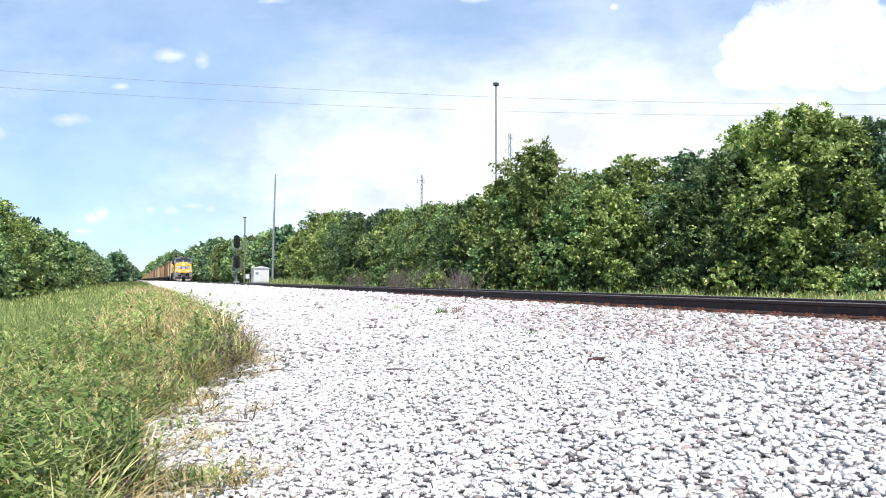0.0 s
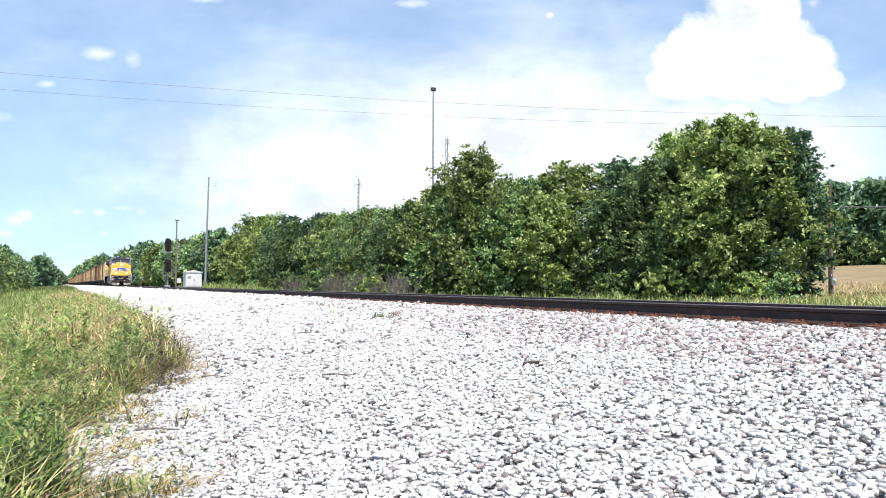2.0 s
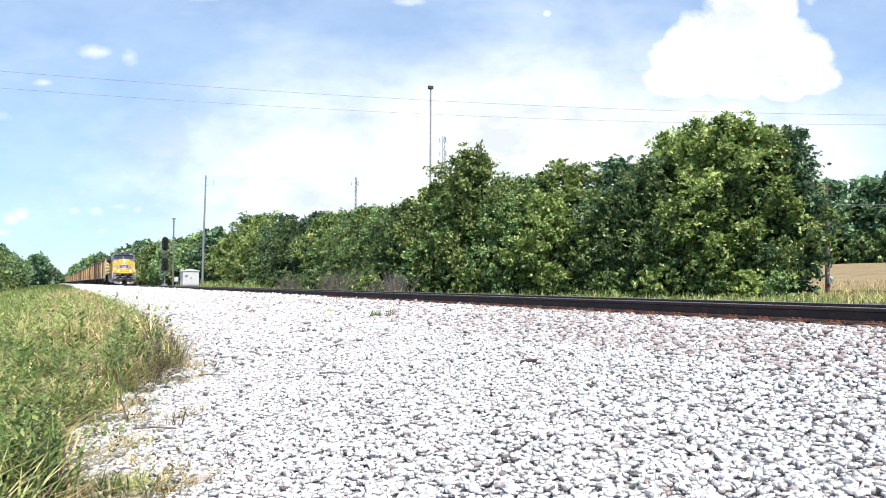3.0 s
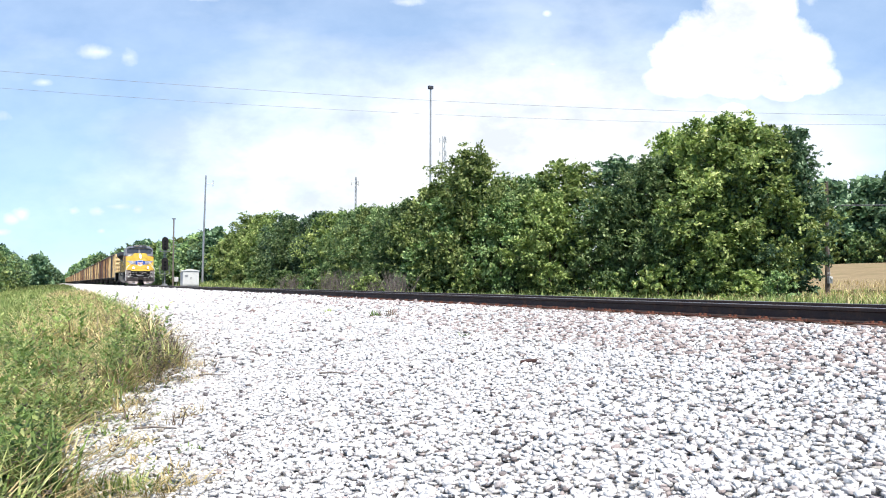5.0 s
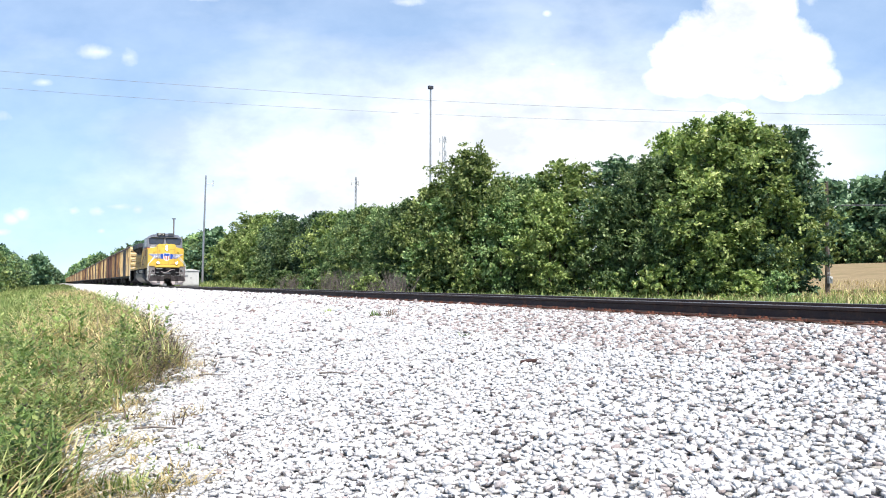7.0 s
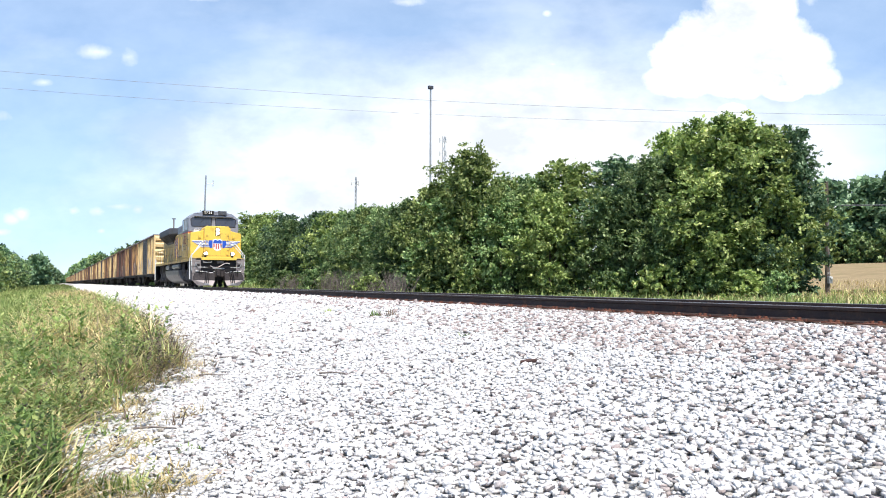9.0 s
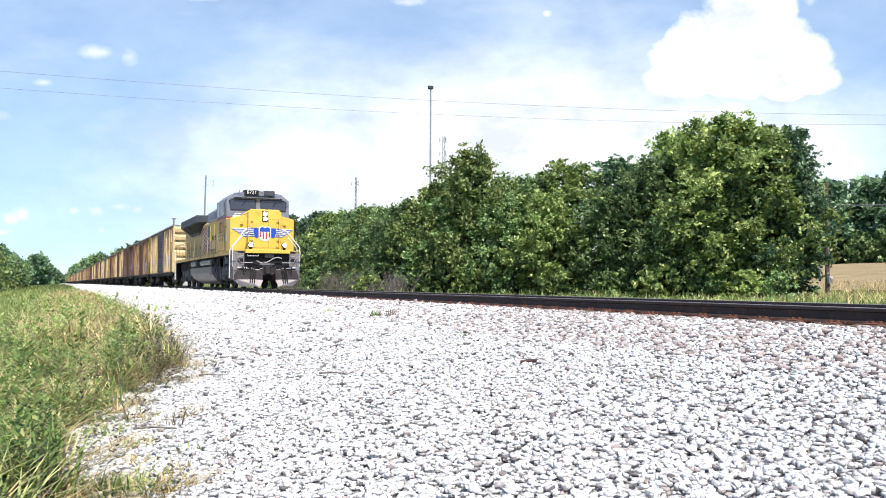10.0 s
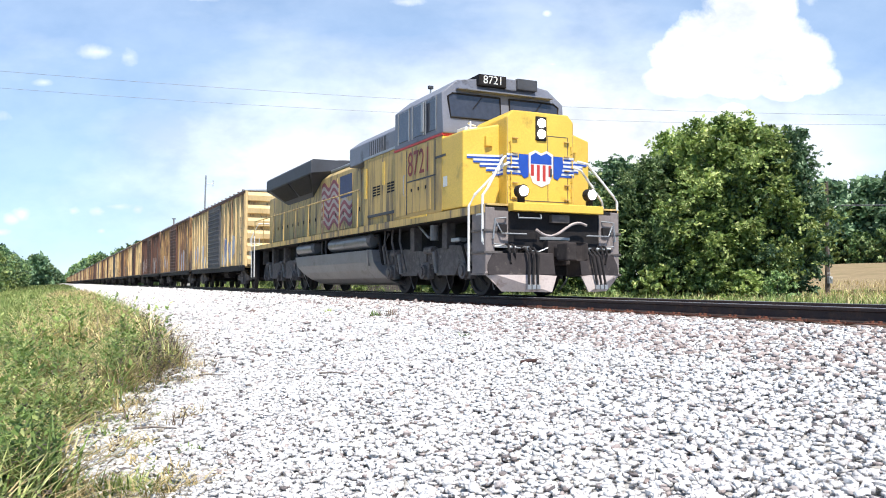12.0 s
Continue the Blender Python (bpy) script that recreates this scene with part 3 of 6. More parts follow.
def stone_shapes(n, size, flat=0.62, base=ICO):
    """n angular stones, each a knocked-about lump, about the origin."""
    k = len(base)
    v = base[None] * (1 + rng.uniform(-0.42, 0.28, (n, k, 3)))
    v = v * (rng.uniform(0.62, 1.45, (n, 1, 3)) * np.array([1, 1, flat]))
    v = v * (size[:, None, None] * 0.5)
    tilt, turn = rng.normal(0, 0.42, n), rng.uniform(0, 6.283, n)
    c, s = np.cos(tilt)[:, None], np.sin(tilt)[:, None]
    v = np.stack([v[..., 0], c * v[..., 1] - s * v[..., 2], s * v[..., 1] + c * v[..., 2]], -1)
    c, s = np.cos(turn)[:, None], np.sin(turn)[:, None]
    return np.stack([c * v[..., 0] - s * v[..., 1], s * v[..., 0] + c * v[..., 1], v[..., 2]], -1)


def scatter(n, x0, x1, y0, y1):
    x, y = rng.uniform(x0, x1, n), rng.uniform(y0, y1, n)
    keep = y > edge_y(x) - 0.5 * rng.random(n)
    return x[keep], y[keep]


def stone_layer(name, n, x0, x1, y0, y1, lo, hi, base=ICO, faces=ICO_F, sink=0.10, mat="stone"):
    x, y = scatter(n, x0, x1, y0, y1)
    size = rng.uniform(lo, hi, len(x))
    v = stone_shapes(len(x), size, 0.52, base)
    v += np.stack([x, y, ground_z(x, y) + size * sink + rng.uniform(-0.016, 0.016, len(x))], -1)[:, None]
    f = faces[None] + len(base) * np.arange(len(x))[:, None, None]
    return tagged(raw(name, v.reshape(-1, 3), f.reshape(-1, 3), M[mat]), "loose pale limestone ballast stones", "ballast", kind="stuff")


stone_layer("ballast_stones", 52000, -12, -2.2, -9.2, -1.55, 0.036, 0.066, CUBE, CUBE_F, 0.20)
stone_layer("ballast_stones", 4000, -12, -2.2, -8.9, -1.45, 0.040, 0.070, ICO, ICO_F, 0.3)
stone_layer("ballast_stones", 20000, -24, -12, -8.6, -1.6, 0.055, 0.096, CUBE, CUBE_F, 0.30)
stone_layer("ballast_stones", 12500, -52, -24, -7.4, -1.45, 0.08, 0.16, OCT * 1.15, OCT_F, 0.28)
stone_layer("ballast_stones", 10500, -130, -52, -7.2, -1.3, 0.12, 0.24, OCT * 1.15, OCT_F, 0.2)
stone_layer("ballast_stones", 9000, -330, -130, -6.9, -1.3, 0.2, 0.36, OCT * 1.15, OCT_F, 0.1)
stone_layer("ballast_stones", 9000, -2.2, 8, -8.6, -1.5, 0.05, 0.09, OCT * 1.15, OCT_F, 0.2)
stone_layer("ballast_stones", 2600, -30, -2, -1.6, -1.0, 0.03, 0.05, OCT * 1.15, OCT_F, 0.0)
stone_layer("ballast_stones", 2600, -40, -2, -0.6, 0.6, 0.05, 0.08, OCT * 1.15, OCT_F, 0.0)


stone_layer("ballast_stones", 3200, -16, -2.2, -3.4, -1.5, 0.045, 0.085, CUBE, CUBE_F, 0.30, "stone_dusted")
stone_layer("ballast_stones", 1500, -40, -16, -2.6, -1.4, 0.06, 0.11, OCT * 1.15, OCT_F, 0.30, "stone_dusted")

stone_layer("ballast_stones", 900, -70, -12, -7.4, -1.4, 0.07, 0.15, OCT * 1.15, OCT_F, 0.30, "stone_dusted")


def loose_stones():
    """The nearest stones, one by one."""
    shapes = []
    for k in range(12):
        me = bpy.data.meshes.new("stone")
        me.from_pydata([tuple(p) for p in stone_shapes(1, np.array([0.072]))[0]], [], [tuple(f) for f in ICO_F])
        me.materials.append(M["stone_piece"])
        shapes.append(me)
    x, y = scatter(800, -6.6, -2.6, -8.5, -4.8)
    for k, (a, b) in enumerate(zip(x[:300], y[:300])):
        ob = new("stone", shapes[k % 12])
        ob.matrix_basis = pose(a, b, float(ground_z(a, b)) + 0.022, 0, 0, random.uniform(0, 360))
        ob.parent = ballast


loose_stones()

# ---------------------------------------------------------------- grass and weeds


def blades(x, y, height, lean, width, curl=0.5):
    """Bent grass blades, three segments each: vertex and quad arrays."""
    n = len(x)
    turn = rng.uniform(0, 6.283, n)
    d = np.stack([np.cos(turn), np.sin(turn)], -1)
    w = np.stack([-d[:, 1], d[:, 0]], -1) * width[:, None] / 2
    base = np.stack([x, y, ground_z(x, y) - 0.02], -1)
    rows = []
    for t, wide in ((0, 1.0), (0.4, 0.85), (0.75, 0.55), (1.0, 0.08)):
        out = lean * (t ** 1.8) * height
        up = height * (t - curl * lean * t * t * 0.5)
        c = base + np.concatenate([d * out[:, None], up[:, None]], 1)
        off = np.concatenate([w * wide, np.zeros((n, 1))], 1)
        rows += [c - off, c + off]
    v = np.stack(rows, 1).reshape(-1, 3)
    q = np.array([(0, 1, 3, 2), (2, 3, 5, 4), (4, 5, 7, 6)])
    return v, (q[None] + 8 * np.arange(n)[:, None, None]).reshape(-1, 4)


def lush(x, y):
    """Where the verge grows high (1) and low (0): broad hummocks and small tussocks."""
    a = np.sin(x * 0.9 + 1.7 * np.sin(y * 0.7)) * np.sin(y * 1.3 + 0.8 * np.sin(x * 0.6))
    b = np.sin(x * 3.1 + 2.0 * np.sin(y * 2.3)) * np.sin(y * 3.7 + 1.1 * np.sin(x * 2.9))
    return np.clip(0.5 + 0.28 * a + 0.38 * b, 0, 1)


def tufted(n, x0, x1, y0, y1, spread, per):
    cx, cy = rng.uniform(x0, x1, n), rng.uniform(y0, y1, n)
    x = np.repeat(cx, per) + rng.normal(0, spread, n * per)
    y = np.repeat(cy, per) + rng.normal(0, spread, n * per)
    return x, y


def grass_patch(name, mat, label, n, x0, x1, y0, y1, h0, h1, w, per=12, spread=0.10, keep=None, lean=(0.1, 0.9)):
    x, y = tufted(n, x0, x1, y0, y1, spread, per)
    if keep is not None:
        k = keep(x, y)
        x, y = x[k], y[k]
    m = len(x)
    v, f = blades(x, y, rng.uniform(h0, h1, m) * (0.5 + 0.85 * lush(x, y)), rng.uniform(*lean, m), rng.uniform(0.6, 1.3, m) * w)
    return tagged(raw(name, v, f, mat), label, "grass", kind="stuff")


inside = lambda x, y: y < edge_y(x) + 0.15 * np.sin(x * 6) - 0.05
open_side = lambda x, y: inside(x, y) & (np.hypot(x, y + 8.9) > 1.6)
grass_patch("grass", M["grass"], "tall green grass on the verge", 1900, -16, -4.5, -14, -7.0, 0.22, 0.60, 0.020, keep=open_side, lean=(0.2, 1.5), per=9)
grass_patch("grass", M["grass"], "tall green grass on the verge", 2200, -45, -16, -20, -6.6, 0.36, 0.80, 0.022, keep=inside, lean=(0.2, 1.4))
grass_patch("grass", M["grass"], "tall green grass on the verge", 1500, -150, -40, -24, -6.0, 0.4, 0.8, 0.06, keep=inside, spread=0.35)
dry_side = lambda x, y: open_side(x, y) & ((x < -8.6) | (rng.random(len(x)) < 0.7)) & ((lush(x + 3, y - 5) > 0.62) | (y > edge_y(x) - 1.3 - 0.06 * np.abs(x)) & (lush(x - 4, y) > 0.25))
near_edge = lambda x, y: inside(x, y) & (y > edge_y(x) - 3.0)
fringe = lambda x, y: (y > edge_y(x) - 0.7) & (y < edge_y(x) + 0.16 + 1.0 * np.abs(np.sin(x * 2.3) * np.sin(x * 0.9))) & (np.hypot(x, y + 8.9) > 1.6)
grass_patch("dry_grass", M["straw"], "dry straw-coloured grass along the ballast edge", 3000, -16, -4.5, -13.5, -7.0, 0.24, 0.60, 0.018, keep=dry_side, lean=(0.4, 1.8), per=9)
grass_patch("dry_grass", M["straw"], "short dry grass on the ballast edge", 1900, -18, -4.5, -9.4, -6.6, 0.06, 0.26, 0.010, keep=fringe, per=8, spread=0.07, lean=(0.5, 2.2))
grass_patch("dry_grass", M["straw"], "dry straw-coloured grass along the ballast edge", 4200, -90, -16, -12, -5.6, 0.34, 0.86, 0.028, keep=near_edge, lean=(0.3, 2.0))
grass_patch("grass", M["grass"], "tall green grass on the verge", 1500, -420, -150, -26, -5.6, 0.5, 0.9, 0.16, keep=inside, spread=0.5)
grass_patch("grass", M["grass"], "green grass below the far tree line", 1500, -120, -20, 6, 30, 0.3, 0.8, 0.06, spread=0.35)
grass_patch("grass", M["grass"], "green grass below the far tree line", 800, -62, -22, 28, 55, 0.3, 0.6, 0.06, spread=0.35)
grass_patch("dry_grass", M["straw"], "dry grass at the foot of the hayfield", 1300, -70, -20, 28, 62, 0.35, 0.75, 0.05, spread=0.4)


def leafy_weeds(name, label, n, keep, x0, x1, y0, y1, h0, h1, mat, leaf=0.05):
    """Upright weeds: a thin stem set with small pointed leaves."""
    x, y = rng.uniform(x0, x1, n), rng.uniform(y0, y1, n)
    k = keep(x, y)
    x, y = x[k], y[k]
    V, F, at = [], [], 0
    for a, b in zip(x, y):
        h = rng.uniform(h0, h1)
        m = int(h / 0.028)
        t = rng.uniform(0.1, 1, m)
        ang = rng.uniform(0, 6.283, m)
        o = np.stack([np.cos(ang), np.sin(ang), rng.uniform(-0.3, 0.8, m)], -1)
        w = np.stack([-np.sin(ang), np.cos(ang), np.zeros(m)], -1)
        lean = rng.normal(0, 0.12, 2)
        p = np.stack([a + lean[0] * t * h, b + lean[1] * t * h, float(ground_z(a, b)) + t * h], -1)
        L = leaf * rng.uniform(0.6, 1.4, (m, 1)) * (1.25 - 0.6 * t[:, None])
        q = np.stack([p, p + o * L * 0.5 + w * L * 0.2, p + o * L, p + o * L * 0.5 - w * L * 0.2], 1).reshape(-1, 3)
        V.append(q)
        F.append(np.arange(4 * m).reshape(-1, 4) + at)
        at += 4 * m
    return tagged(raw(name, np.concatenate(V), np.concatenate(F), mat), label, "weed", kind="stuff")


grass_patch("grass", M["grass"], "tall green grass on the verge", 1000, -4.5, 10, -20, -8.0, 0.3, 0.6, 0.03, keep=lambda x, y: inside(x, y) & (np.hypot(x, y + 8.9) > 2.2), spread=0.2)
leafy_weeds("weeds", "leafy green weeds among the verge grass", 2600, lambda x, y: open_side(x, y) & (lush(x, y) > 0.45) & (y < edge_y(x) - 0.6 * rng.random(len(x))), -17, -4.5, -13, -7.0, 0.3, 0.78, M["weed"], 0.125)
leafy_weeds("weeds", "leafy green weeds among the verge grass", 2000, lambda x, y: near_edge(x, y) & (lush(x, y) > 0.5), -54, -17, -14, -6.2, 0.4, 0.95, M["weed"], 0.17)
leafy_weeds("weeds", "small green weeds scattered on the ballast edge", 150, lambda x, y: (y > edge_y(x)) & (y < edge_y(x) + 0.7), -13, -5.4, -9.2, -7.0, 0.08, 0.26, M["weed"], 0.06)
leafy_weeds("weeds", "leafy green weeds among the verge grass", 1500, open_side, -9.5, -4.5, -11, -8.2, 0.2, 0.62, M["weed"], 0.085)
grass_patch("dry_grass", M["deadstem"], "withered brown grass along the ballast edge", 1300, -95, -17, -10, -5.6, 0.3, 0.8, 0.026, keep=near_edge, lean=(0.3, 1.8))
leafy_weeds("weeds", "tall dry seed stems above the verge grass", 420, near_edge, -60, -10, -11, -6.2, 0.7, 1.15, M["straw"], 0.045)
leafy_weeds("weeds", "withered brown stems along the ballast edge", 620, fringe, -40, -5, -9.4, -6.0, 0.25, 0.75, M["deadstem"], 0.06)
leafy_weeds("weeds", "tall withered brown stems at the verge edge", 90, lambda x, y: x > -1e9, -15.0, -11.6, -8.1, -7.25, 0.4, 0.85, M["deadstem"], 0.055)
leafy_weeds("weeds", "yellow flowering weeds below the trees", 260, lambda x, y: x > -1e9, -62, -30, 34, 52, 0.4, 0.9, M["flower"], 0.10)


def weed_tuft(x, y, h, mat, label, n=26, spread=0.06):
    m = n
    px, py = x + rng.normal(0, spread, m), y + rng.normal(0, spread, m)
    v, f = blades(px, py, rng.uniform(0.4, 1.0, m) * h, rng.uniform(0.2, 1.5, m), rng.uniform(0.006, 0.012, m) * (1 + abs(x) / 9))
    return tagged(raw("weed_tuft", v, f, mat), label, "weed", "weeds in the ballast", "stuff")


for x, y, h, mat, n in [(-15.46, -3.09, 0.22, "weed", 40), (-14.95, -2.97, 0.22, "deadstem", 44), (-18.27, -3.18, 0.20, "weed", 26), (-10.42, -3.64, 0.13, "weed", 22), (-8.84, -3.47, 0.09, "deadstem", 16),
                        (-14.11, -7.30, 0.78, "deadstem", 90), (-14.6, -7.22, 0.66, "deadstem", 70), (-13.6, -7.42, 0.55, "deadstem", 50), (-20.9, -7.05, 0.95, "deadstem", 18), (-12.72, -6.85, 0.34, "deadstem", 4), (-6.14, -8.41, 0.20, "grass", 110), (-6.09, -8.6, 0.24, "grass", 90),
                        (-6.58, -8.06, 0.13, "straw", 26), (-8.38, -7.86, 0.34, "deadstem", 8), (-7.22, -7.88, 0.13, "weed", 16), (-9.76, -8.28, 0.22, "straw", 40), (-10.18, -8.0, 0.15, "straw", 30), (-13.29, -7.4, 0.14, "straw", 60), (-13.6, -7.2, 0.12, "straw", 40),
                        (-8.42, -8.4, 0.2, "weed", 26), (-9.2, -8.2, 0.2, "deadstem", 14), (-11.2, -7.8, 0.2, "straw", 30), (-7.0, -8.3, 0.14, "straw", 30), (-7.7, -8.25, 0.16, "weed", 14), (-6.7, -7.6, 0.10, "deadstem", 8)]:
    weed_tuft(x, y, h, M[mat], {"weed": "small green weed growing in the ballast", "deadstem": "withered brown weed in the ballast", "grass": "low green grass tuft in the ballast", "straw": "dry straw tuft in the ballast"}[mat], n, 0.05 if n < 50 else 0.13)


def stick(x, y, length, turn, mat, label, r=0.012):
    m = pose(x, y, float(ground_z(x, y)) + 0.045, 0, 0, turn)
    bm = tube(B(), [(-length / 2, 0, 0), (-length * 0.1, 0.02, 0.012), (length / 2, -0.01, 0.004)], r, 6, r * 0.5)
    ob = tagged(part("stick", bm, mat), label, "stick", "sticks on the ballast")
    ob.matrix_basis = m


for x, y, ln, turn in ((-9.44, -5.88, 0.36, 55), (-8.3, -8.02, 0.42, 65), (-11.68, -6.93, 0.36, 60), (-10.0, -6.77, 0.14, 20), (-13.0, -6.4, 0.4, 62), (-5.62, -4.18, 0.12, 40)):
    stick(x, y, ln, turn, M["deadwood"], "short dark stick lying on the ballast", 0.014)
chunk = tagged(part("rusty_scrap", prism(B(), [(-0.11, -0.03), (-0.05, -0.045), (0.10, -0.03), (0.07, 0.03), (-0.02, 0.045), (-0.09, 0.02)], "z", -0.015, 0.02, 0.008), M["scrap"]), "dark rusty piece of scrap lying on the ballast", "scrap metal")
chunk.matrix_basis = pose(-7.6, -4.26, float(ground_z(-7.6, -4.26)) + 0.03, 8, -6, 60)

# ---------------------------------------------------------------- trees


def leaf_quads(p, a, size):
    """Pointed leaves at p along a, lying roughly flat to the sky."""
    n = len(p)
    a = a / (np.linalg.norm(a, axis=1)[:, None] + 1e-9)
    b = np.cross(a, np.array([0, 0, 1]) + rng.normal(0, 0.6, (n, 3)))
    b /= np.linalg.norm(b, axis=1)[:, None] + 1e-9
    s = rng.uniform(0.6, 1.35, n)[:, None] * size
    return np.stack([p - a * s, p + b * s * 0.6, p + a * s, p - b * s * 0.6], 1)


def sprays(centres, radii, per, size, axis):
    """Leafy twigs that reach outward and upward from each clump, and a thinner dark filling behind them."""
    c0, r0 = np.asarray(centres, float), np.asarray(radii, float)
    twigs = max(3, per // 20)
    leaves = max(4, int(per * 0.78) // twigs)
    c, r = np.repeat(c0, twigs, 0), np.repeat(r0, twigs)
    n = len(c)
    out = c - np.asarray(axis)
    out[:, 2] = 0
    out /= np.linalg.norm(out, axis=1)[:, None] + 1e-6
    d = rng.normal(0, 0.75, (n, 3)) + out * 0.55 + np.array([0, 0, 0.38])
    d /= np.linalg.norm(d, axis=1)[:, None]
    start = c + rng.normal(0, 0.30, (n, 3)) * r[:, None] * np.array([1, 1, 0.7])
    length = r * rng.uniform(0.55, 1.35, n)
    t = rng.uniform(0.15, 1.0, (n, leaves))
    p = start[:, None] + d[:, None] * (length[:, None] * t)[..., None]
    p[..., 2] -= 0.22 * length[:, None] * t * t
    p += rng.normal(0, 1, p.shape) * (0.13 * r[:, None] * (1.15 - 0.6 * t))[..., None] * np.array([1, 1, 0.6])
    a = d[:, None] * 0.7 + rng.normal(0, 0.65, p.shape) + np.array([0, 0, -0.12])
    front = leaf_quads(p.reshape(-1, 3), a.reshape(-1, 3), size)
    fill = max(3, int(per * 0.22))
    c, r = np.repeat(c0, fill, 0), np.repeat(r0, fill)
    e = rng.normal(0, 0.45, c.shape)
    back = leaf_quads(c + e * r[:, None] * np.array([1, 1, 0.7]), e + rng.normal(0, 0.4, c.shape), size * 1.15)
    v = np.concatenate([front, back]).reshape(-1, 3)
    return v, np.arange(len(v)).reshape(-1, 4)


def make_tree(name, label, category, height, spread, clumps, per, leaf, mat, low=0.12, group="", seed=0, trunk_r=0.16, top=1.0, puff=1.0):
    r = random.Random(seed)
    tree = thing(name, label, category, group)
    bm = B()
    lean = r.uniform(-0.5, 0.5)
    spine = [(lean * t * t + r.uniform(-0.1, 0.1), r.uniform(-0.1, 0.1), t * height * 0.8 - 0.15) for t in (0, 0.25, 0.5, 0.75, 1)]
    tube(bm, spine, trunk_r, 7, 0.03)
    centres, radii = [], []
    for k in range(clumps):
        t = low + (0.97 - low) * ((k + r.random()) / clumps) ** 0.85
        prof = math.sin(math.pi * min(1, (t - low * 0.4) / (1.04 - low * 0.4)) ** (0.75 * top)) ** 0.7
        ang = k * 2.4 + r.uniform(-0.5, 0.5)
        rad = spread * prof * (r.uniform(0.3, 1.05) if k % 4 else r.uniform(0.9, 1.3))
        c = (lean * t * t + rad * math.cos(ang), rad * math.sin(ang), t * height)
        centres.append(c)
        radii.append(puff * r.uniform(0.042, 0.098) * height * (0.75 + 0.45 * prof))
        if k % 3 == 0:
            h = max(0.05, t - 0.22) * height
            f = min(0.99, h / (height * 0.8))
            b0 = Vector((lean * f * f, 0, h))
            tube(bm, [b0, b0.lerp(Vector(c), 0.5) + Vector((0, 0, 0.15)), c], trunk_r * 0.4 * (1.1 - t), 5, 0.012)
    part("trunk", bm, M["bark"], tree, "grey-brown trunk and limbs")
    v, f = sprays(centres, radii, per, leaf, (0, 0, 0))
    core = [(0.55 * a, 0.55 * b, 0.96 * c) for a, b, c in centres]
    v2, f2 = sprays(core, [1.25 * q for q in radii], max(6, per // 6), leaf * 1.7, (0, 0, 0))
    v, f = np.concatenate([v, v2]), np.concatenate([f, f2 + len(v)])
    raw("crown", v, f, mat, tree, "dense summer leaves")
    return tree


G = "trees along the line"
T_B, T_A, T_C = "tall yellow-green broadleaf tree with a ragged crown", "broad mid-green broadleaf tree in full summer leaf", "dark green rounded broadleaf tree in full leaf"
KINDS = [
    make_tree("tree", T_B, "tree", 12.4, 4.3, 100, 190, 0.135, M["leaf_b"], 0.05, G, 1, 0.2),
    make_tree("tree", T_A, "tree", 11.0, 4.0, 92, 175, 0.130, M["leaf_a"], 0.05, G, 2, 0.18),
    make_tree("tree", T_C, "tree", 11.4, 3.5, 92, 175, 0.125, M["leaf_c"], 0.05, G, 3, 0.18),
    make_tree("tree", "mid-green slender young tree in leaf", "tree", 9.6, 3.0, 70, 165, 0.128, M["leaf_a"], 0.05, G, 4, 0.13),
    make_tree("tree", "yellow-green open-crowned tree in leaf", "tree", 10.2, 3.6, 66, 170, 0.135, M["leaf_b"], 0.06, G, 5, 0.14),
    make_tree("tree", "slender dark green tree at the end of the row", "tree", 12.0, 1.7, 54, 170, 0.130, M["leaf_c"], 0.05, G, 8, 0.12, 0.9, 0.85),
]
FAR = [
    make_tree("tree", T_A, "tree", 11.0, 4.2, 64, 38, 0.33, M["leaf_a"], 0.04, G, 11, 0.18, puff=1.4),
    make_tree("tree", T_C, "tree", 11.4, 4.0, 64, 38, 0.33, M["leaf_c"], 0.04, G, 12, 0.18, puff=1.4),
    make_tree("tree", T_B, "tree", 10.4, 4.2, 64, 38, 0.33, M["leaf_b"], 0.04, G, 13, 0.18, puff=1.4),
    make_tree("tree", T_A, "tree", 9.6, 3.8, 60, 38, 0.33, M["leaf_a"], 0.04, G, 14, 0.16, puff=1.4),
]
HORIZON = [
    make_tree("tree", T_A, "tree", 11.0, 4.6, 40, 15, 0.75, M["leaf_a"], 0.03, G, 21, 0.18, puff=1.6),
    make_tree("tree", T_C, "tree", 11.0, 4.6, 40, 15, 0.75, M["leaf_c"], 0.03, G, 22, 0.18, puff=1.6),
]
BUSH = [
    make_tree("shrub", "low green shrub at the edge of the trees", "shrub", 3.2, 2.0, 30, 46, 0.15, M["leaf_a"], 0.02, "shrubs below the trees", 6, 0.05),
    make_tree("shrub", "low yellow-green shrub at the edge of the trees", "shrub", 2.6, 1.9, 28, 46, 0.15, M["leaf_b"], 0.02, "shrubs below the trees", 7, 0.05),
]
used = set()


def plant(kinds, k, x, y, scale=1.0, turn=None):
    src = kinds[k]
    m = pose(x, y, float(ground_z(x, y)) - 0.05, 0, 0, random.uniform(0, 360) if turn is None else turn)
    if id(src) in used:
        ob = copy_thing(src, m)
    else:
        used.add(id(src))
        src.matrix_basis = m
        ob = src
    ob.scale = (scale, scale, scale * random.uniform(0.94, 1.06))
    return ob


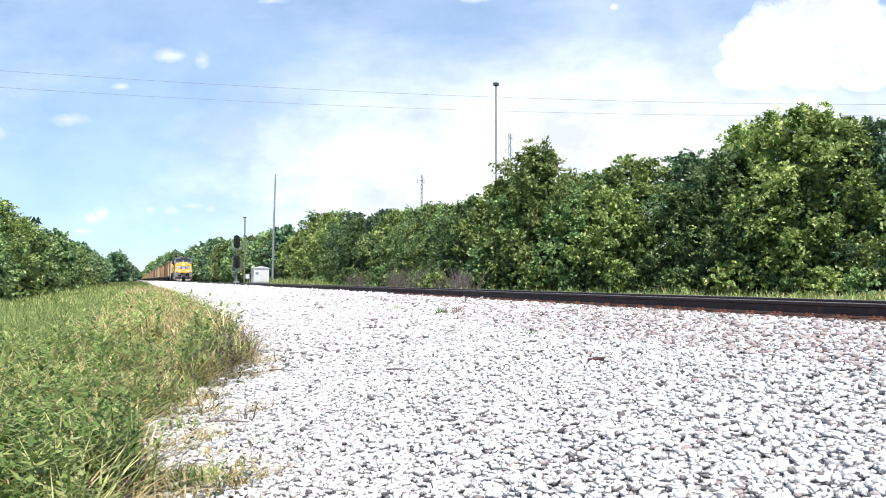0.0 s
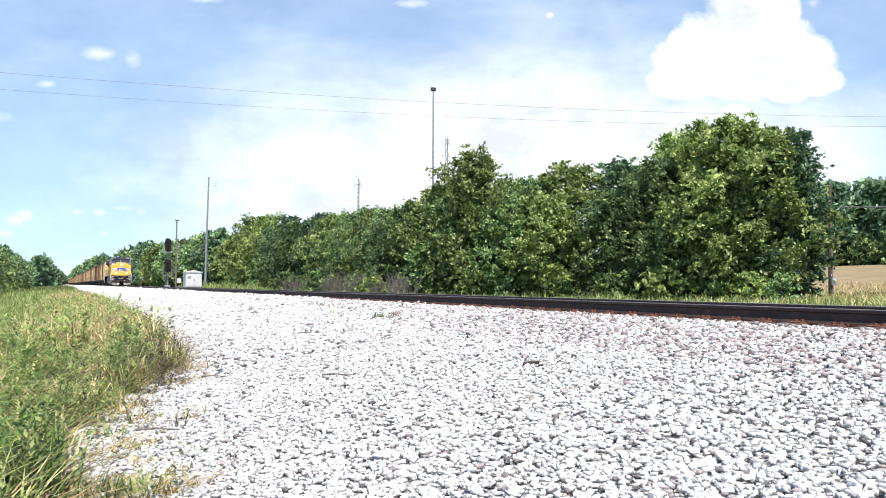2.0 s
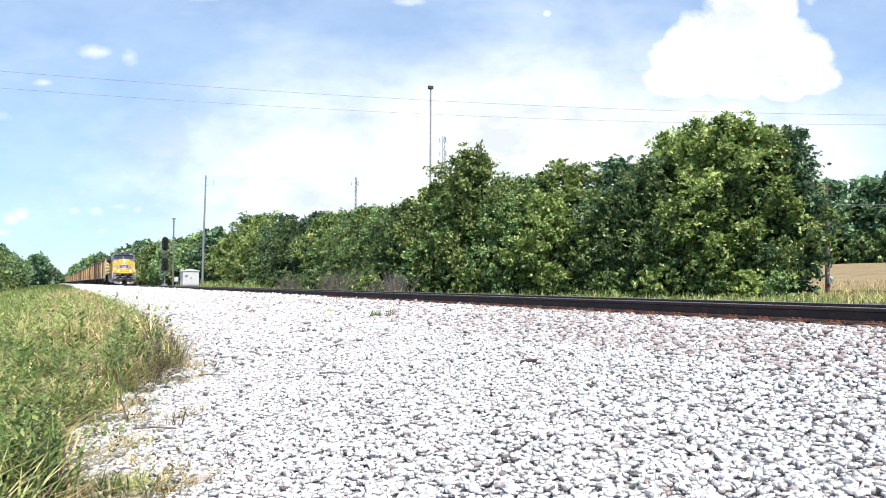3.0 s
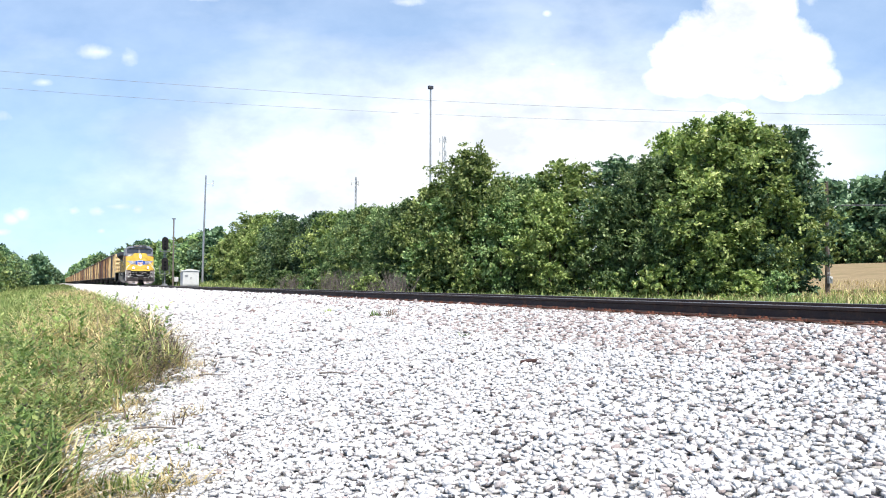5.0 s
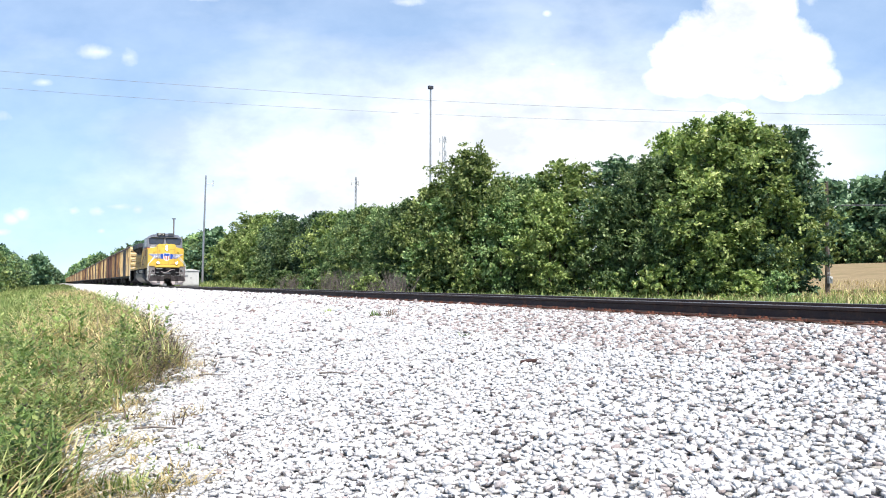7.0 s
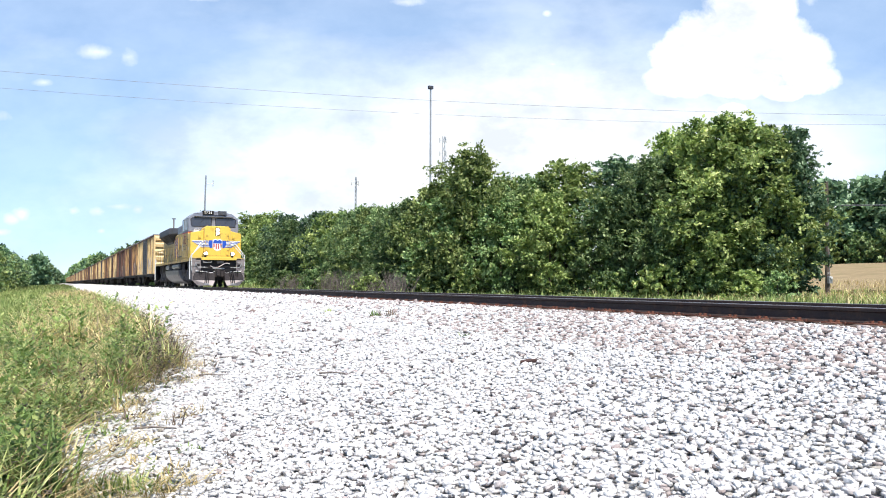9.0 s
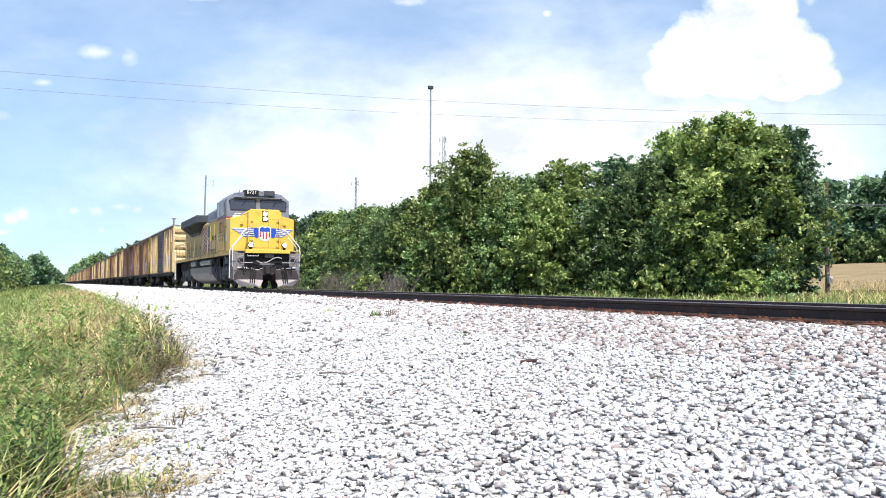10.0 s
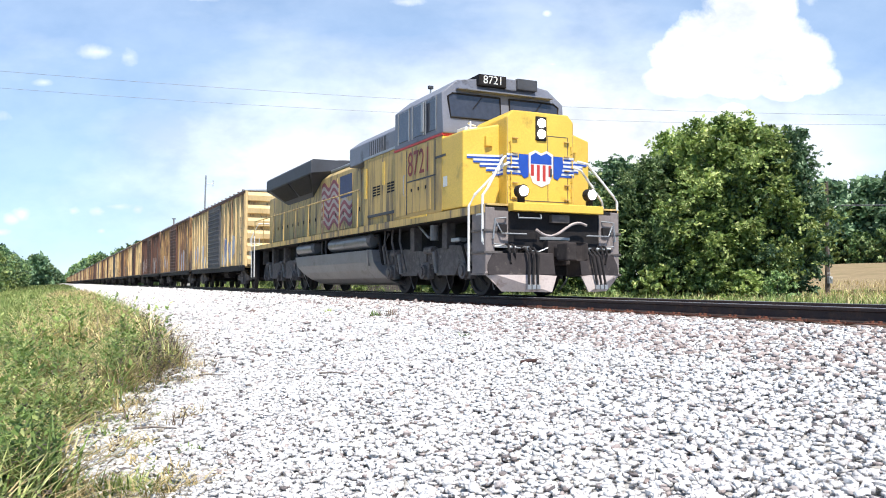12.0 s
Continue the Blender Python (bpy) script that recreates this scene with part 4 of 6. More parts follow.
# the far side of the line, nearest first: kind, x, y, scale
BIG_CLUMP = [
    (0, -43.6, 33.5, 1.13), (0, -42.1, 34.9, 0.98), (1, -46.5, 30.6, 0.94), (2, -50.5, 30.0, 1.02), (0, -49.0, 34.5, 1.00), (3, -48.3, 27.6, 0.82),
    (4, -53.0, 27.0, 1.10), (1, -55.8, 26.4, 0.93), (2, -46.5, 38.0, 0.98), (2, -42.4, 35.7, 1.02), (1, -42.8, 33.9, 0.78), (3, -44.8, 29.4, 0.66), (4, -42.6, 31.8, 0.58),
    (5, -40.35, 37.25, 0.98), (5, -40.6, 36.8, 0.86), (5, -41.3, 36.0, 0.84), (5, -41.8, 37.8, 0.95)
]
HEDGE = [
    (0, -58.6, 21.6, 0.93), (3, -61.5, 21.4, 1.14), (1, -60.5, 26.0, 0.98), (4, -64.5, 20.6, 1.00), (2, -63.0, 27.0, 0.84), (3, -55.4, 22.4, 0.80),
    (4, -51.5, 24.4, 0.78), (3, -68.0, 19.6, 0.94), (1, -72.0, 19.4, 0.80), (4, -77.0, 19.8, 0.86), (3, -82.0, 20.2, 0.92), (1, -87.0, 21.0, 0.83),
    (4, -93.0, 20.6, 0.94), (2, -99.0, 20.4, 0.88),
]
for k, x, y, s in BIG_CLUMP + HEDGE:
    plant(KINDS, k, x, y, s)
for i in range(46):
    x = -104 - 5.2 * i - 0.06 * i * i
    plant(KINDS if i < 5 else FAR, random.randrange(4), x, 18.6 - 3.4 * min(1, i / 14) - 2.2 * min(1, i / 46) + random.uniform(-1, 2), random.uniform(0.93, 1.05) * float(np.interp(i, [0, 3, 6, 9, 12, 16, 26], [0.95, 1.0, 0.86, 1.02, 1.0, 0.98, 1.22])))
for i in range(24):
    x = -62 - 8 * i
    plant(FAR, i % 4, x + random.uniform(-2, 2), 26.5 - 2.0 * min(1, i / 8) + random.uniform(0, 3), random.uniform(0.80, 0.92) if i < 10 else random.uniform(0.95, 1.15))
for i in range(36):
    x = -480 - 18 * i
    plant(HORIZON, i % 2, x, 13 - 0.12 * i + random.uniform(-1, 3), random.uniform(1.5, 1.8))
    plant(HORIZON, (i + 1) % 2, x + 7, -17 + 0.14 * i - random.uniform(0, 4), random.uniform(1.2, 1.5))
for i in range(12):
    plant(HORIZON, i % 2, -1140 - random.uniform(0, 20), -44 + 8 * i, random.uniform(1.0, 1.25))
# shrubs at their foot
for i in range(46):
    x = -38 - 2.0 * i + random.uniform(-0.8, 0.8)
    y = 32.5 + (x + 40) * 0.62 if x > -62 else 18.3 - random.uniform(0, 2.5)
    plant(BUSH, i % 2, x, y - random.uniform(0.5, 2.0), random.uniform(0.55, 1.0))
# the camera's side of the line
for i in range(40):
    plant(KINDS if i < 4 else FAR, (1, 3, 2, 0)[i % 4], -64 - 6.5 * i + random.uniform(-1.5, 1.5), -22 + random.uniform(-2.0, 1.2) + 0.05 * i, random.uniform(0.74, 0.88))
for i in range(20):
    plant(BUSH, i % 2, -58 - 7 * i, -18.5 + random.uniform(-1, 1), random.uniform(0.7, 1.2))
# beyond the hayfield
for i in range(12):
    plant(FAR, 1, -86 + 6.2 * i + random.uniform(-1, 1), 96 + random.uniform(-2, 3) - 0.3 * i, random.uniform(1.0, 1.2))

for i in range(13):
    plant(FAR, (1, 0, 1)[i % 3], -90 + 6.0 * i + random.uniform(-1, 1), 101 + random.uniform(-1, 2), random.uniform(1.0, 1.15))
    plant(FAR, 1, -88 + 6.0 * i, 94.5 + random.uniform(-1, 1), random.uniform(0.55, 0.75))
for i in range(26):
    plant(BUSH, i % 2, -90 + 3.0 * i, 91 + random.uniform(-1.5, 3), random.uniform(1.2, 1.9))

# leafless grey brush in front of the trees


def brush(x, y, h, seed):
    r = random.Random(seed)
    bm = B()
    for k in range(34):
        a, w = r.uniform(0, 6.283), r.uniform(0.1, 0.9)
        b0 = Vector((r.uniform(-0.6, 0.6), r.uniform(-0.6, 0.6), -0.05))
        top = b0 + Vector((math.cos(a) * w, math.sin(a) * w, h * r.uniform(0.5, 1.0)))
        mid = b0.lerp(top, 0.5) + Vector((r.uniform(-0.12, 0.12), r.uniform(-0.12, 0.12), 0.1))
        tube(bm, [b0, mid, top], 0.022, 4, 0.008)
        for j in range(2):
            t2 = mid.lerp(top, r.random())
            tube(bm, [t2, t2 + Vector((r.uniform(-0.4, 0.4), r.uniform(-0.4, 0.4), r.uniform(0.1, 0.5)))], 0.012, 3, 0.005)
    ob = tagged(part("dead_brush", bm, M["deadwood"]), "leafless grey brush in front of the trees", "brush", "dead brush")
    ob.matrix_basis = pose(x, y, float(ground_z(x, y)))


for i in range(15):
    brush(-56 - 2.3 * i + random.uniform(-0.6, 0.6), 14.6 + random.uniform(-1.2, 1.2), random.uniform(1.3, 2.6), i)

# ---------------------------------------------------------------- locomotive (x forward, 0 at the nose; z = 0 on the rail)
loco = thing("locomotive", "grimy yellow and grey six-axle diesel freight locomotive with headlights lit", "locomotive")


def mirror(points):
    return points + [(-y, z) for y, z in reversed(points)]


def wheelset(r, parent, x, y=0.755):
    """Axle with two flanged wheels, about its own middle."""
    bm = B()
    tube(bm, [(0, -y - 0.2, 0), (0, y + 0.2, 0)], 0.09, 10)
    for s in (-1, 1):
        prof = [(y - 0.075, r * 1.05), (y - 0.045, r), (y + 0.065, r * 0.985), (y + 0.065, r * 0.84), (y + 0.015, r * 0.8), (y + 0.03, r * 0.28), (y + 0.10, r * 0.26), (y + 0.10, 0.10)]
        rings = []
        for yy, rr in prof:
            rings.append([bm.verts.new((rr * math.cos(a), s * yy, rr * math.sin(a))) for a in (2 * math.pi * j / 28 for j in range(28))])
        for a, b in zip(rings, rings[1:]):
            for j in range(28):
                bm.faces.new((a[j], a[(j + 1) % 28], b[(j + 1) % 28], b[j]))
        bm.faces.new(rings[0])
    ob = part("wheelset", bm, M["wheel"], parent, "dark steel wheels on an axle")
    ob.location = (x, 0, r)
    return ob


wheelsets = []          # (object, x in its car, radius)


def loco_truck(xs):
    bm = B()
    mid, lo, hi = xs[1], min(xs) - 0.75, max(xs) + 0.75
    for s in (-1, 1):
        y0, y1 = sorted((s * 0.98, s * 1.14))
        top = [(lo, 0.80), (lo + 0.25, 1.02), (mid - 1.3, 1.10), (mid - 0.8, 1.06), (mid, 0.98), (mid + 0.8, 1.06), (mid + 1.3, 1.10), (hi - 0.25, 1.02), (hi, 0.80), (hi, 0.60)]
        low = []
        for x in sorted(xs, reverse=True):
            low += [(x + 0.58, 0.44), (x + 0.34, 0.72), (x - 0.34, 0.72), (x - 0.58, 0.44)]
        prism(bm, top + low + [(lo, 0.62)], "y", y0, y1, 0.012)
    box(bm, lo + 0.3, hi - 0.3, -0.9, 0.9, 0.62, 0.92, 0.02)
    truck = part("truck", bm, M["truck"], loco, "dusty dark cast truck frame")
    for x in xs:
        for s in (-1, 1):
            b2 = B()
            tube(b2, [(x, s * 1.0, 0.53), (x, s * 1.26, 0.53)], 0.17, 14)
            box(b2, x - 0.22, x + 0.22, min(s * 1.02, s * 1.18), max(s * 1.02, s * 1.18), 0.36, 0.74, 0.03)
            part("axle_box", b2, M["truck"], truck, "dusty journal bearing box")
            b2 = B()
            for dx in (-0.36, 0.36):
                pts = [(x + dx + 0.075 * math.cos(a), s * 1.08 + 0.075 * math.sin(a), 0.56 + 0.022 * a / 2.2) for a in np.arange(0, 30, 0.7)]
                tube(b2, pts, 0.016, 5)
            part("spring", b2, M["truck"], truck)
            part("bearing_cap", tube(B(), [(x, s * 1.26, 0.53), (x, s * 1.30, 0.53)], 0.11, 14), M["truck"], truck, "dusty bearing cap")
            part("shock_absorber", tube(B(), [(x + 0.62, s * 1.16, 0.50), (x + 0.56, s * 1.20, 0.98)], 0.055, 10), M["reservoir"], truck, "dusty shock absorber")
            part("brake_shoe", box(B(), x - 0.68, x - 0.58, min(s * 0.70, s * 0.86), max(s * 0.70, s * 0.86), 0.34, 0.70, 0.02), M["truck"], truck)
            part("gusset", box(B(), x - 0.10, x + 0.10, min(s * 1.14, s * 1.19), max(s * 1.14, s * 1.19), 0.76, 1.0, 0.02), M["truck"], truck)
            part("sand_pipe", tube(B(), [(x + 0.70, s * 1.12, 1.05), (x + 0.74, s * 1.02, 0.55), (x + 0.56, s * 0.80, 0.14)], 0.02, 6), M["galv"], truck)
        for s in (-1, 1):
            part("brake_cylinder", tube(B(), [(x + 0.1, s * 1.18, 1.02), (x + 0.55, s * 1.18, 1.02)], 0.09, 10), M["truck"], truck)
            part("brake_rod", tube(B(), [(x + 0.5, s * 1.18, 1.02), (x + 0.58, s * 1.16, 1.0), (x + 0.7, s * 1.12, 0.6)], 0.03, 6), M["truck"], truck)
        wheelsets.append((wheelset(0.53, truck, x), 0.53))
    return truck


FRONT_AX, REAR_AX = (-0.62, -2.70, -4.78), (-14.2, -16.28, -18.36)
loco_truck(FRONT_AX)
loco_truck(REAR_AX)

# frame, walkways and tank
bm = B()
box(bm, -19.6, 0.95, -1.55, 1.55, 1.60, 1.77, 0.01)
box(bm, -19.3, 0.8, -0.75, 0.75, 1.05, 1.60, 0.02)
part("underframe", bm, M["black"], loco, "black underframe and walkway")
for s in (-1, 1):
    part("side_sill", box(B(), -19.6, 0.95, min(s * 1.552, s * 1.575), max(s * 1.552, s * 1.575), 1.615, 1.775), M["yellow_dirty_shaded"], loco, "grimy yellow sill stripe, side shade in its paint")
bm = B()
prism(bm, mirror([(-0.75, 0.22), (-1.02, 0.27), (-1.24, 0.40), (-1.40, 0.60), (-1.48, 0.82), (-1.50, 1.14)][::-1]), "x", -12.9, -5.4, 0.012)
for v in bm.verts:
    v.co.x += max(0, 1.0 - v.co.z) ** 1.3 * (2.0 if v.co.x < -9 else 0.9)
tank = part("fuel_tank", bm, M["tank"], loco, "dusty grey fuel tank with sloping sides")
part("tank_strap", box(B(), -5.75, -5.65, -1.515, 1.515, 0.72, 1.15, 0.004), M["tank"], tank)
for s in (-1, 1):
    for a, b in ((-12.9, -11.0), (-9.3, -5.8)):
        bm = B()
        pts = [(a, s * 1.28, 1.40), (a + 0.06, s * 1.28, 1.40), (b - 0.06, s * 1.28, 1.40), (b, s * 1.28, 1.40)]
        tube(bm, pts[1:3], 0.205, 18)
        tube(bm, pts[:2], 0.13, 18, 0.205)
        tube(bm, pts[2:], 0.205, 18, 0.13)
        part("air_reservoir", bm, M["reservoir"], loco, "dusty dark air tank")
    for x in (-10.4, -10.0, -13.4, -4.9, -4.4, -3.9):
        part("pipe", tube(B(), [(x, s * 1.3, 1.6), (x, s * 1.32, 1.3), (x + 0.12, s * 1.3, 1.0), (x + 0.12, s * 1.2, 0.55)], 0.028, 6), M["truck"], loco)
    for x in (-19.0, -17.4, -15.6, -3.4, -1.6):
        part("hanger", box(B(), x - 0.12, x + 0.12, min(s * 0.98, s * 1.2), max(s * 0.98, s * 1.2), 1.02, 1.6, 0.02), M["truck"], loco)

for s in (-1, 1):
    part("horn_bracket", tube(B(), [(-2.9, s * 1.25, 1.62), (-2.2, s * 1.3, 1.30)], 0.03, 6), M["galv"], loco)
    part("air_filter", tube(B(), [(-1.9, s * 1.30, 1.22), (-1.9, s * 1.30, 1.56)], 0.10, 12), M["reservoir"], loco, "pale dusty air filter can")
    part("sand_trap", box(B(), -0.95, -0.55, min(s * 1.18, s * 1.36), max(s * 1.18, s * 1.36), 1.14, 1.22, 0.02), M["galv"], loco)
    part("sand_hose", tube(B(), [(-0.7, s * 1.3, 1.2), (-0.45, s * 1.32, 1.02), (-0.5, s * 1.2, 0.7), (-0.1, s * 0.95, 0.25)], 0.03, 6), M["black"], loco)
    part("cable_bundle", tube(B(), [(-6.0, s * 1.2, 1.55), (-5.35, s * 1.3, 1.5), (-5.2, s * 1.3, 1.05), (-5.3, s * 1.15, 0.5)], 0.05, 7), M["black"], loco)
    part("cable_bundle", tube(B(), [(-4.9, s * 1.2, 1.55), (-5.05, s * 1.3, 1.2), (-5.0, s * 1.25, 0.75)], 0.04, 7), M["truck"], loco)

# short hood (nose): a proud middle and two wings swept back
bm = B()
prism(bm, [(-0.80, 1.80), (-0.80, 3.62), (-0.66, 3.77), (0.66, 3.77), (0.80, 3.62), (0.80, 1.80)], "x", -1.1, 0.47, 0.03)
for v in bm.verts:
    if v.co.x < -0.5 and v.co.z > 3:
        v.co.z -= 0.05
nose = part("short_hood", bm, M["yellow"], loco, "bright yellow nose of the cab")
for s in (-1, 1):
    plan = [(-1.15, s * 0.79), (0.15, s * 0.79), (-0.03, s * 1.54), (-1.15, s * 1.54)]
    bm = prism(B(), plan, "z", 1.80, 3.52, 0.035)
    for v in bm.verts:
        if v.co.z > 3:
            v.co.z -= 0.16 * (abs(v.co.y) - 0.79) / 0.76
    part("nose_shoulder", bm, M["yellow"], nose)
for y0, y1, z0, z1 in ((0.16, 0.66, 1.95, 3.30),):
    for a in ((y0, y0 + 0.014, z0, z1), (y1 - 0.014, y1, z0, z1), (y0, y1, z1 - 0.014, z1)):
        part("door_seam", box(B(), 0.468, 0.474, *a), M["darkgrey"], nose)
    part("door_handle", box(B(), 0.47, 0.50, 0.21, 0.25, 2.45, 2.62, 0.005), M["darkgrey"], nose)
for s in (-1, 1):
    for z in (2.05, 2.35, 2.65, 2.95):
        part("grab_iron", tube(B(), [(0.47, s * 0.73 - 0.0, z), (0.53, s * 0.73, z), (0.53, s * 0.73, z + 0.16), (0.47, s * 0.73, z + 0.16)], 0.012, 6), M["yellow"], nose)
hl = part("headlight_housing", box(B(), 0.44, 0.50, -0.13, 0.13, 3.18, 3.68, 0.02), M["black"], loco, "black headlight housing")
for z in (3.54, 3.32):
    part("headlight", tube(B(), [(0.49, 0, z), (0.515, 0, z)], 0.092, 20), M["lamp"], hl, "lit white headlight")

part("nose_top_rail", tube(B(), [(-0.15, -1.30, 3.42), (-0.15, -1.30, 3.58), (-0.55, -1.15, 3.62), (-0.7, -0.9, 3.62)], 0.018, 6), M["white"], nose, "white grab rail on the nose")
part("bell", box(B(), -0.75, -0.35, -1.32, -0.98, 3.38, 3.52, 0.03), M["white"], nose)
for s in (-1, 1):
    part("sand_filler", box(B(), 0.06, 0.16, min(s * 0.95, s * 1.10), max(s * 0.95, s * 1.10), 3.05, 3.25, 0.01), M["yellow"], nose)
    for z in (1.98, 2.28, 2.58, 2.88, 3.18):
        part("nose_step", box(B(), 0.47, 0.52, s * 0.62 - 0.06, s * 0.62 + 0.06, z, z + 0.02), M["yellow_dirty_shaded"], nose)
    part("seam", box(B(), 0.470, 0.4745, min(s * 0.775, s * 0.79), max(s * 0.775, s * 0.79), 1.85, 3.6), M["yellow_dirty_shaded"], nose)
part("seam", box(B(), 0.470, 0.4745, -0.72, 0.72, 1.93, 1.945), M["darkgrey"], nose)
part("mu_hose_rail", tube(B(), [(1.17, -0.95, 1.60), (1.19, -0.95, 1.52), (1.19, -0.45, 1.52), (1.17, -0.45, 1.60)], 0.016, 6), M["galv"], loco)
# wing-and-shield emblem, plain shapes
em = part("emblem_field", prism(B(), [(-0.29, 2.98), (-0.14, 3.05), (0, 2.99), (0.14, 3.05), (0.29, 2.98), (0.29, 2.60), (0.20, 2.38), (0, 2.30), (-0.20, 2.38), (-0.29, 2.60)], "x", 0.474, 0.482), M["white"], loco, "painted shield and wings emblem")
em.location = (0, 0, -0.07)
part("emblem_top", prism(B(), [(-0.25, 2.93), (-0.13, 3.00), (0, 2.94), (0.13, 3.00), (0.25, 2.93), (0.25, 2.77), (-0.25, 2.77)], "x", 0.482, 0.486), M["bluepaint"], em)
for i in range(4):
    y = -0.21 + 0.14 * i
    part("emblem_stripe", box(B(), 0.482, 0.486, y - 0.034, y + 0.034, 2.42 if 0 < i < 3 else 2.52, 2.75), M["redpaint"], em)
for s in (-1, 1):
    part("emblem_wing_root", prism(B(), [(s * 0.30, 2.95), (s * 0.52, 2.95), (s * 0.54, 2.75), (s * 0.48, 2.55), (s * 0.40, 2.46), (s * 0.30, 2.50)], "x", 0.474, 0.482), M["bluepaint"], em)
    for i in range(5):
        z1 = 2.95 - 0.085 * i
        far = 1.46 - 0.13 * i
        for k, (a, b) in enumerate(((0.0, 0.042), (0.046, 0.082))):
            bm = B()
            y_in, y_out = 0.55 - 0.03 * i, far
            def face_x(y):
                return 0.474 if y < 0.80 else 0.15 - (y - 0.79) * 0.24 + 0.010
            rows = []
            for y in (y_in, 0.795, 0.805, y_out):
                x = face_x(y)
                rows.append([bm.verts.new((x + e, s * y, z1 - h)) for e, h in ((0, b), (0.006, b), (0.006, a), (0, a))])
            for p, q in zip(rows, rows[1:]):
                for e in range(4):
                    bm.faces.new((p[e], p[(e + 1) % 4], q[(e + 1) % 4], q[e]))
            bm.faces.new(rows[0][::-1]), bm.faces.new(rows[-1])
            part("emblem_feather", bm, M["white"] if k == 0 else M["bluepaint"], em)

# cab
# wall paint darker than the nose, with the shade of this side mixed in
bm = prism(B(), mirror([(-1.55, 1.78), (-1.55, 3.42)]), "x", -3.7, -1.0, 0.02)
cab = part("cab_lower", bm, M["yellow_side_shaded"], loco, "dusty yellow lower cab wall, side shade in its paint")
part("red_stripe", box(B(), -3.71, -0.98, -1.556, 1.556, 3.42, 3.47), M["redpaint"], cab)
bm = prism(B(), mirror([(-1.54, 3.47), (-1.54, 4.36), (-1.15, 4.68), (-0.5, 4.76)]), "x", -3.7, -1.05, 0.03)
for v in bm.verts:
    if v.co.x > -1.3:
        v.co.x += (3.47 - v.co.z) * 0.10 + 0.10
part("cab_upper", bm, M["grey"], loco, "grey upper cab and roof")
upper = bpy.data.objects["cab_upper"]


def ws_x(z):
    return -1.05 + 0.10 + (3.47 - z) * 0.10


for y0, y1, z0, z1 in ((-1.40, -0.12, 3.83, 4.36), (0.12, 1.40, 3.83, 4.36)):
    bm = B()
    q = [(y0 + (0.05 if y0 < 0 else 0), z0), (y1 - (0.05 if y1 > 1 else 0), z0), (y1, z1 - (0.08 if y1 > 1 else 0)), (y1 - (0.12 if y1 > 1 else 0), z1), (y0 + (0.12 if y0 < 0 else 0), z1), (y0, z1 - (0.08 if y0 < 0 else 0))]
    lo = [bm.verts.new((ws_x(z) - 0.01, y, z)) for y, z in q]
    hi = [bm.verts.new((ws_x(z) + 0.008, y, z)) for y, z in q]
    bm.faces.new(lo[::-1]), bm.faces.new(hi)
    for e in range(6):
        bm.faces.new((lo[e], lo[(e + 1) % 6], hi[(e + 1) % 6], hi[e]))
    pane = part("windshield", bm, M["glass"], upper, "dark windshield pane")
    ring = [(ws_x(z) + 0.012, y, z) for y, z in q]
    part("gasket", tube(B(), ring + ring[:2], 0.022, 5), M["black"], pane)
    part("wiper", tube(B(), [(ws_x(4.34) + 0.02, (y0 + y1) / 2 + 0.2, 4.34), (ws_x(4.05) + 0.03, (y0 + y1) / 2 - 0.05, 4.05)], 0.010, 5), M["black"], pane)
part("sun_visor", box(B(), -1.06, -0.90, -1.2, 1.2, 4.44, 4.47, 0.008), M["grey"], upper)
for s in (-1, 1):
    for x0, x1 in ((-1.85, -1.30), (-2.60, -1.95), (-3.45, -2.80)):
        win = part("side_window", box(B(), x0, x1, min(s * 1.53, s * 1.548), max(s * 1.53, s * 1.548), 3.60, 4.30, 0.01), M["glass"], upper, "dark cab side window")
        for xx in (x0, x1):
            part("window_frame", box(B(), xx - 0.02, xx + 0.02, min(s * 1.545, s * 1.56), max(s * 1.545, s * 1.56), 3.57, 4.33), M["galv"], win)
    part("mirror", box(B(), -1.92, -1.80, min(s * 1.60, s * 1.64), max(s * 1.60, s * 1.64), 3.62, 4.28, 0.01), M["galv"], upper, "pale wind deflector")
for y0, y1 in ((-0.68, 0.0), (0.28, 0.80)):
    part("number_board", box(B(), -1.5, -0.93, y0, y1, 4.58, 4.83, 0.02), M["black"] if y0 < 0 else M["darkgrey"], upper, "black number board")
part("roof_box", box(B(), -1.6, -0.97, 0.0, 0.28, 4.55, 4.80, 0.02), M["grey"], upper)
part("antenna_dome", box(B(), -2.6, -2.1, -0.3, 0.3, 4.74, 4.84, 0.03), M["darkgrey"], upper)
part("antenna", tube(B(), [(-3.2, -0.5, 4.72), (-3.2, -0.5, 5.0), (-3.05, -0.5, 5.02)], 0.018, 6), M["darkgrey"], upper)


def lettering(text, size, m, material, parent, name="lettering"):
    cu = bpy.data.curves.new(name, "FONT")
    cu.body, cu.size, cu.extrude, cu.align_x, cu.align_y = text, size, 0.002, "CENTER", "CENTER"
    tmp = bpy.data.objects.new(name, cu)
    me = bpy.data.meshes.new_from_object(tmp)
    bpy.data.objects.remove(tmp)
    me.materials.clear()
    me.materials.append(material)
    ob = new(name, me)
    ob.parent = parent
    ob.matrix_basis = m
    return ob


lettering("8721", 0.80, pose(-2.2, -1.560, 2.98, 90, 0, 0) @ Matrix.Diagonal((0.80, 1, 1, 1)), M["numberred"], cab)
lettering("8721", 0.25, pose(-0.922, -0.34, 4.705, 90, 0, 90), M["white"], upper)
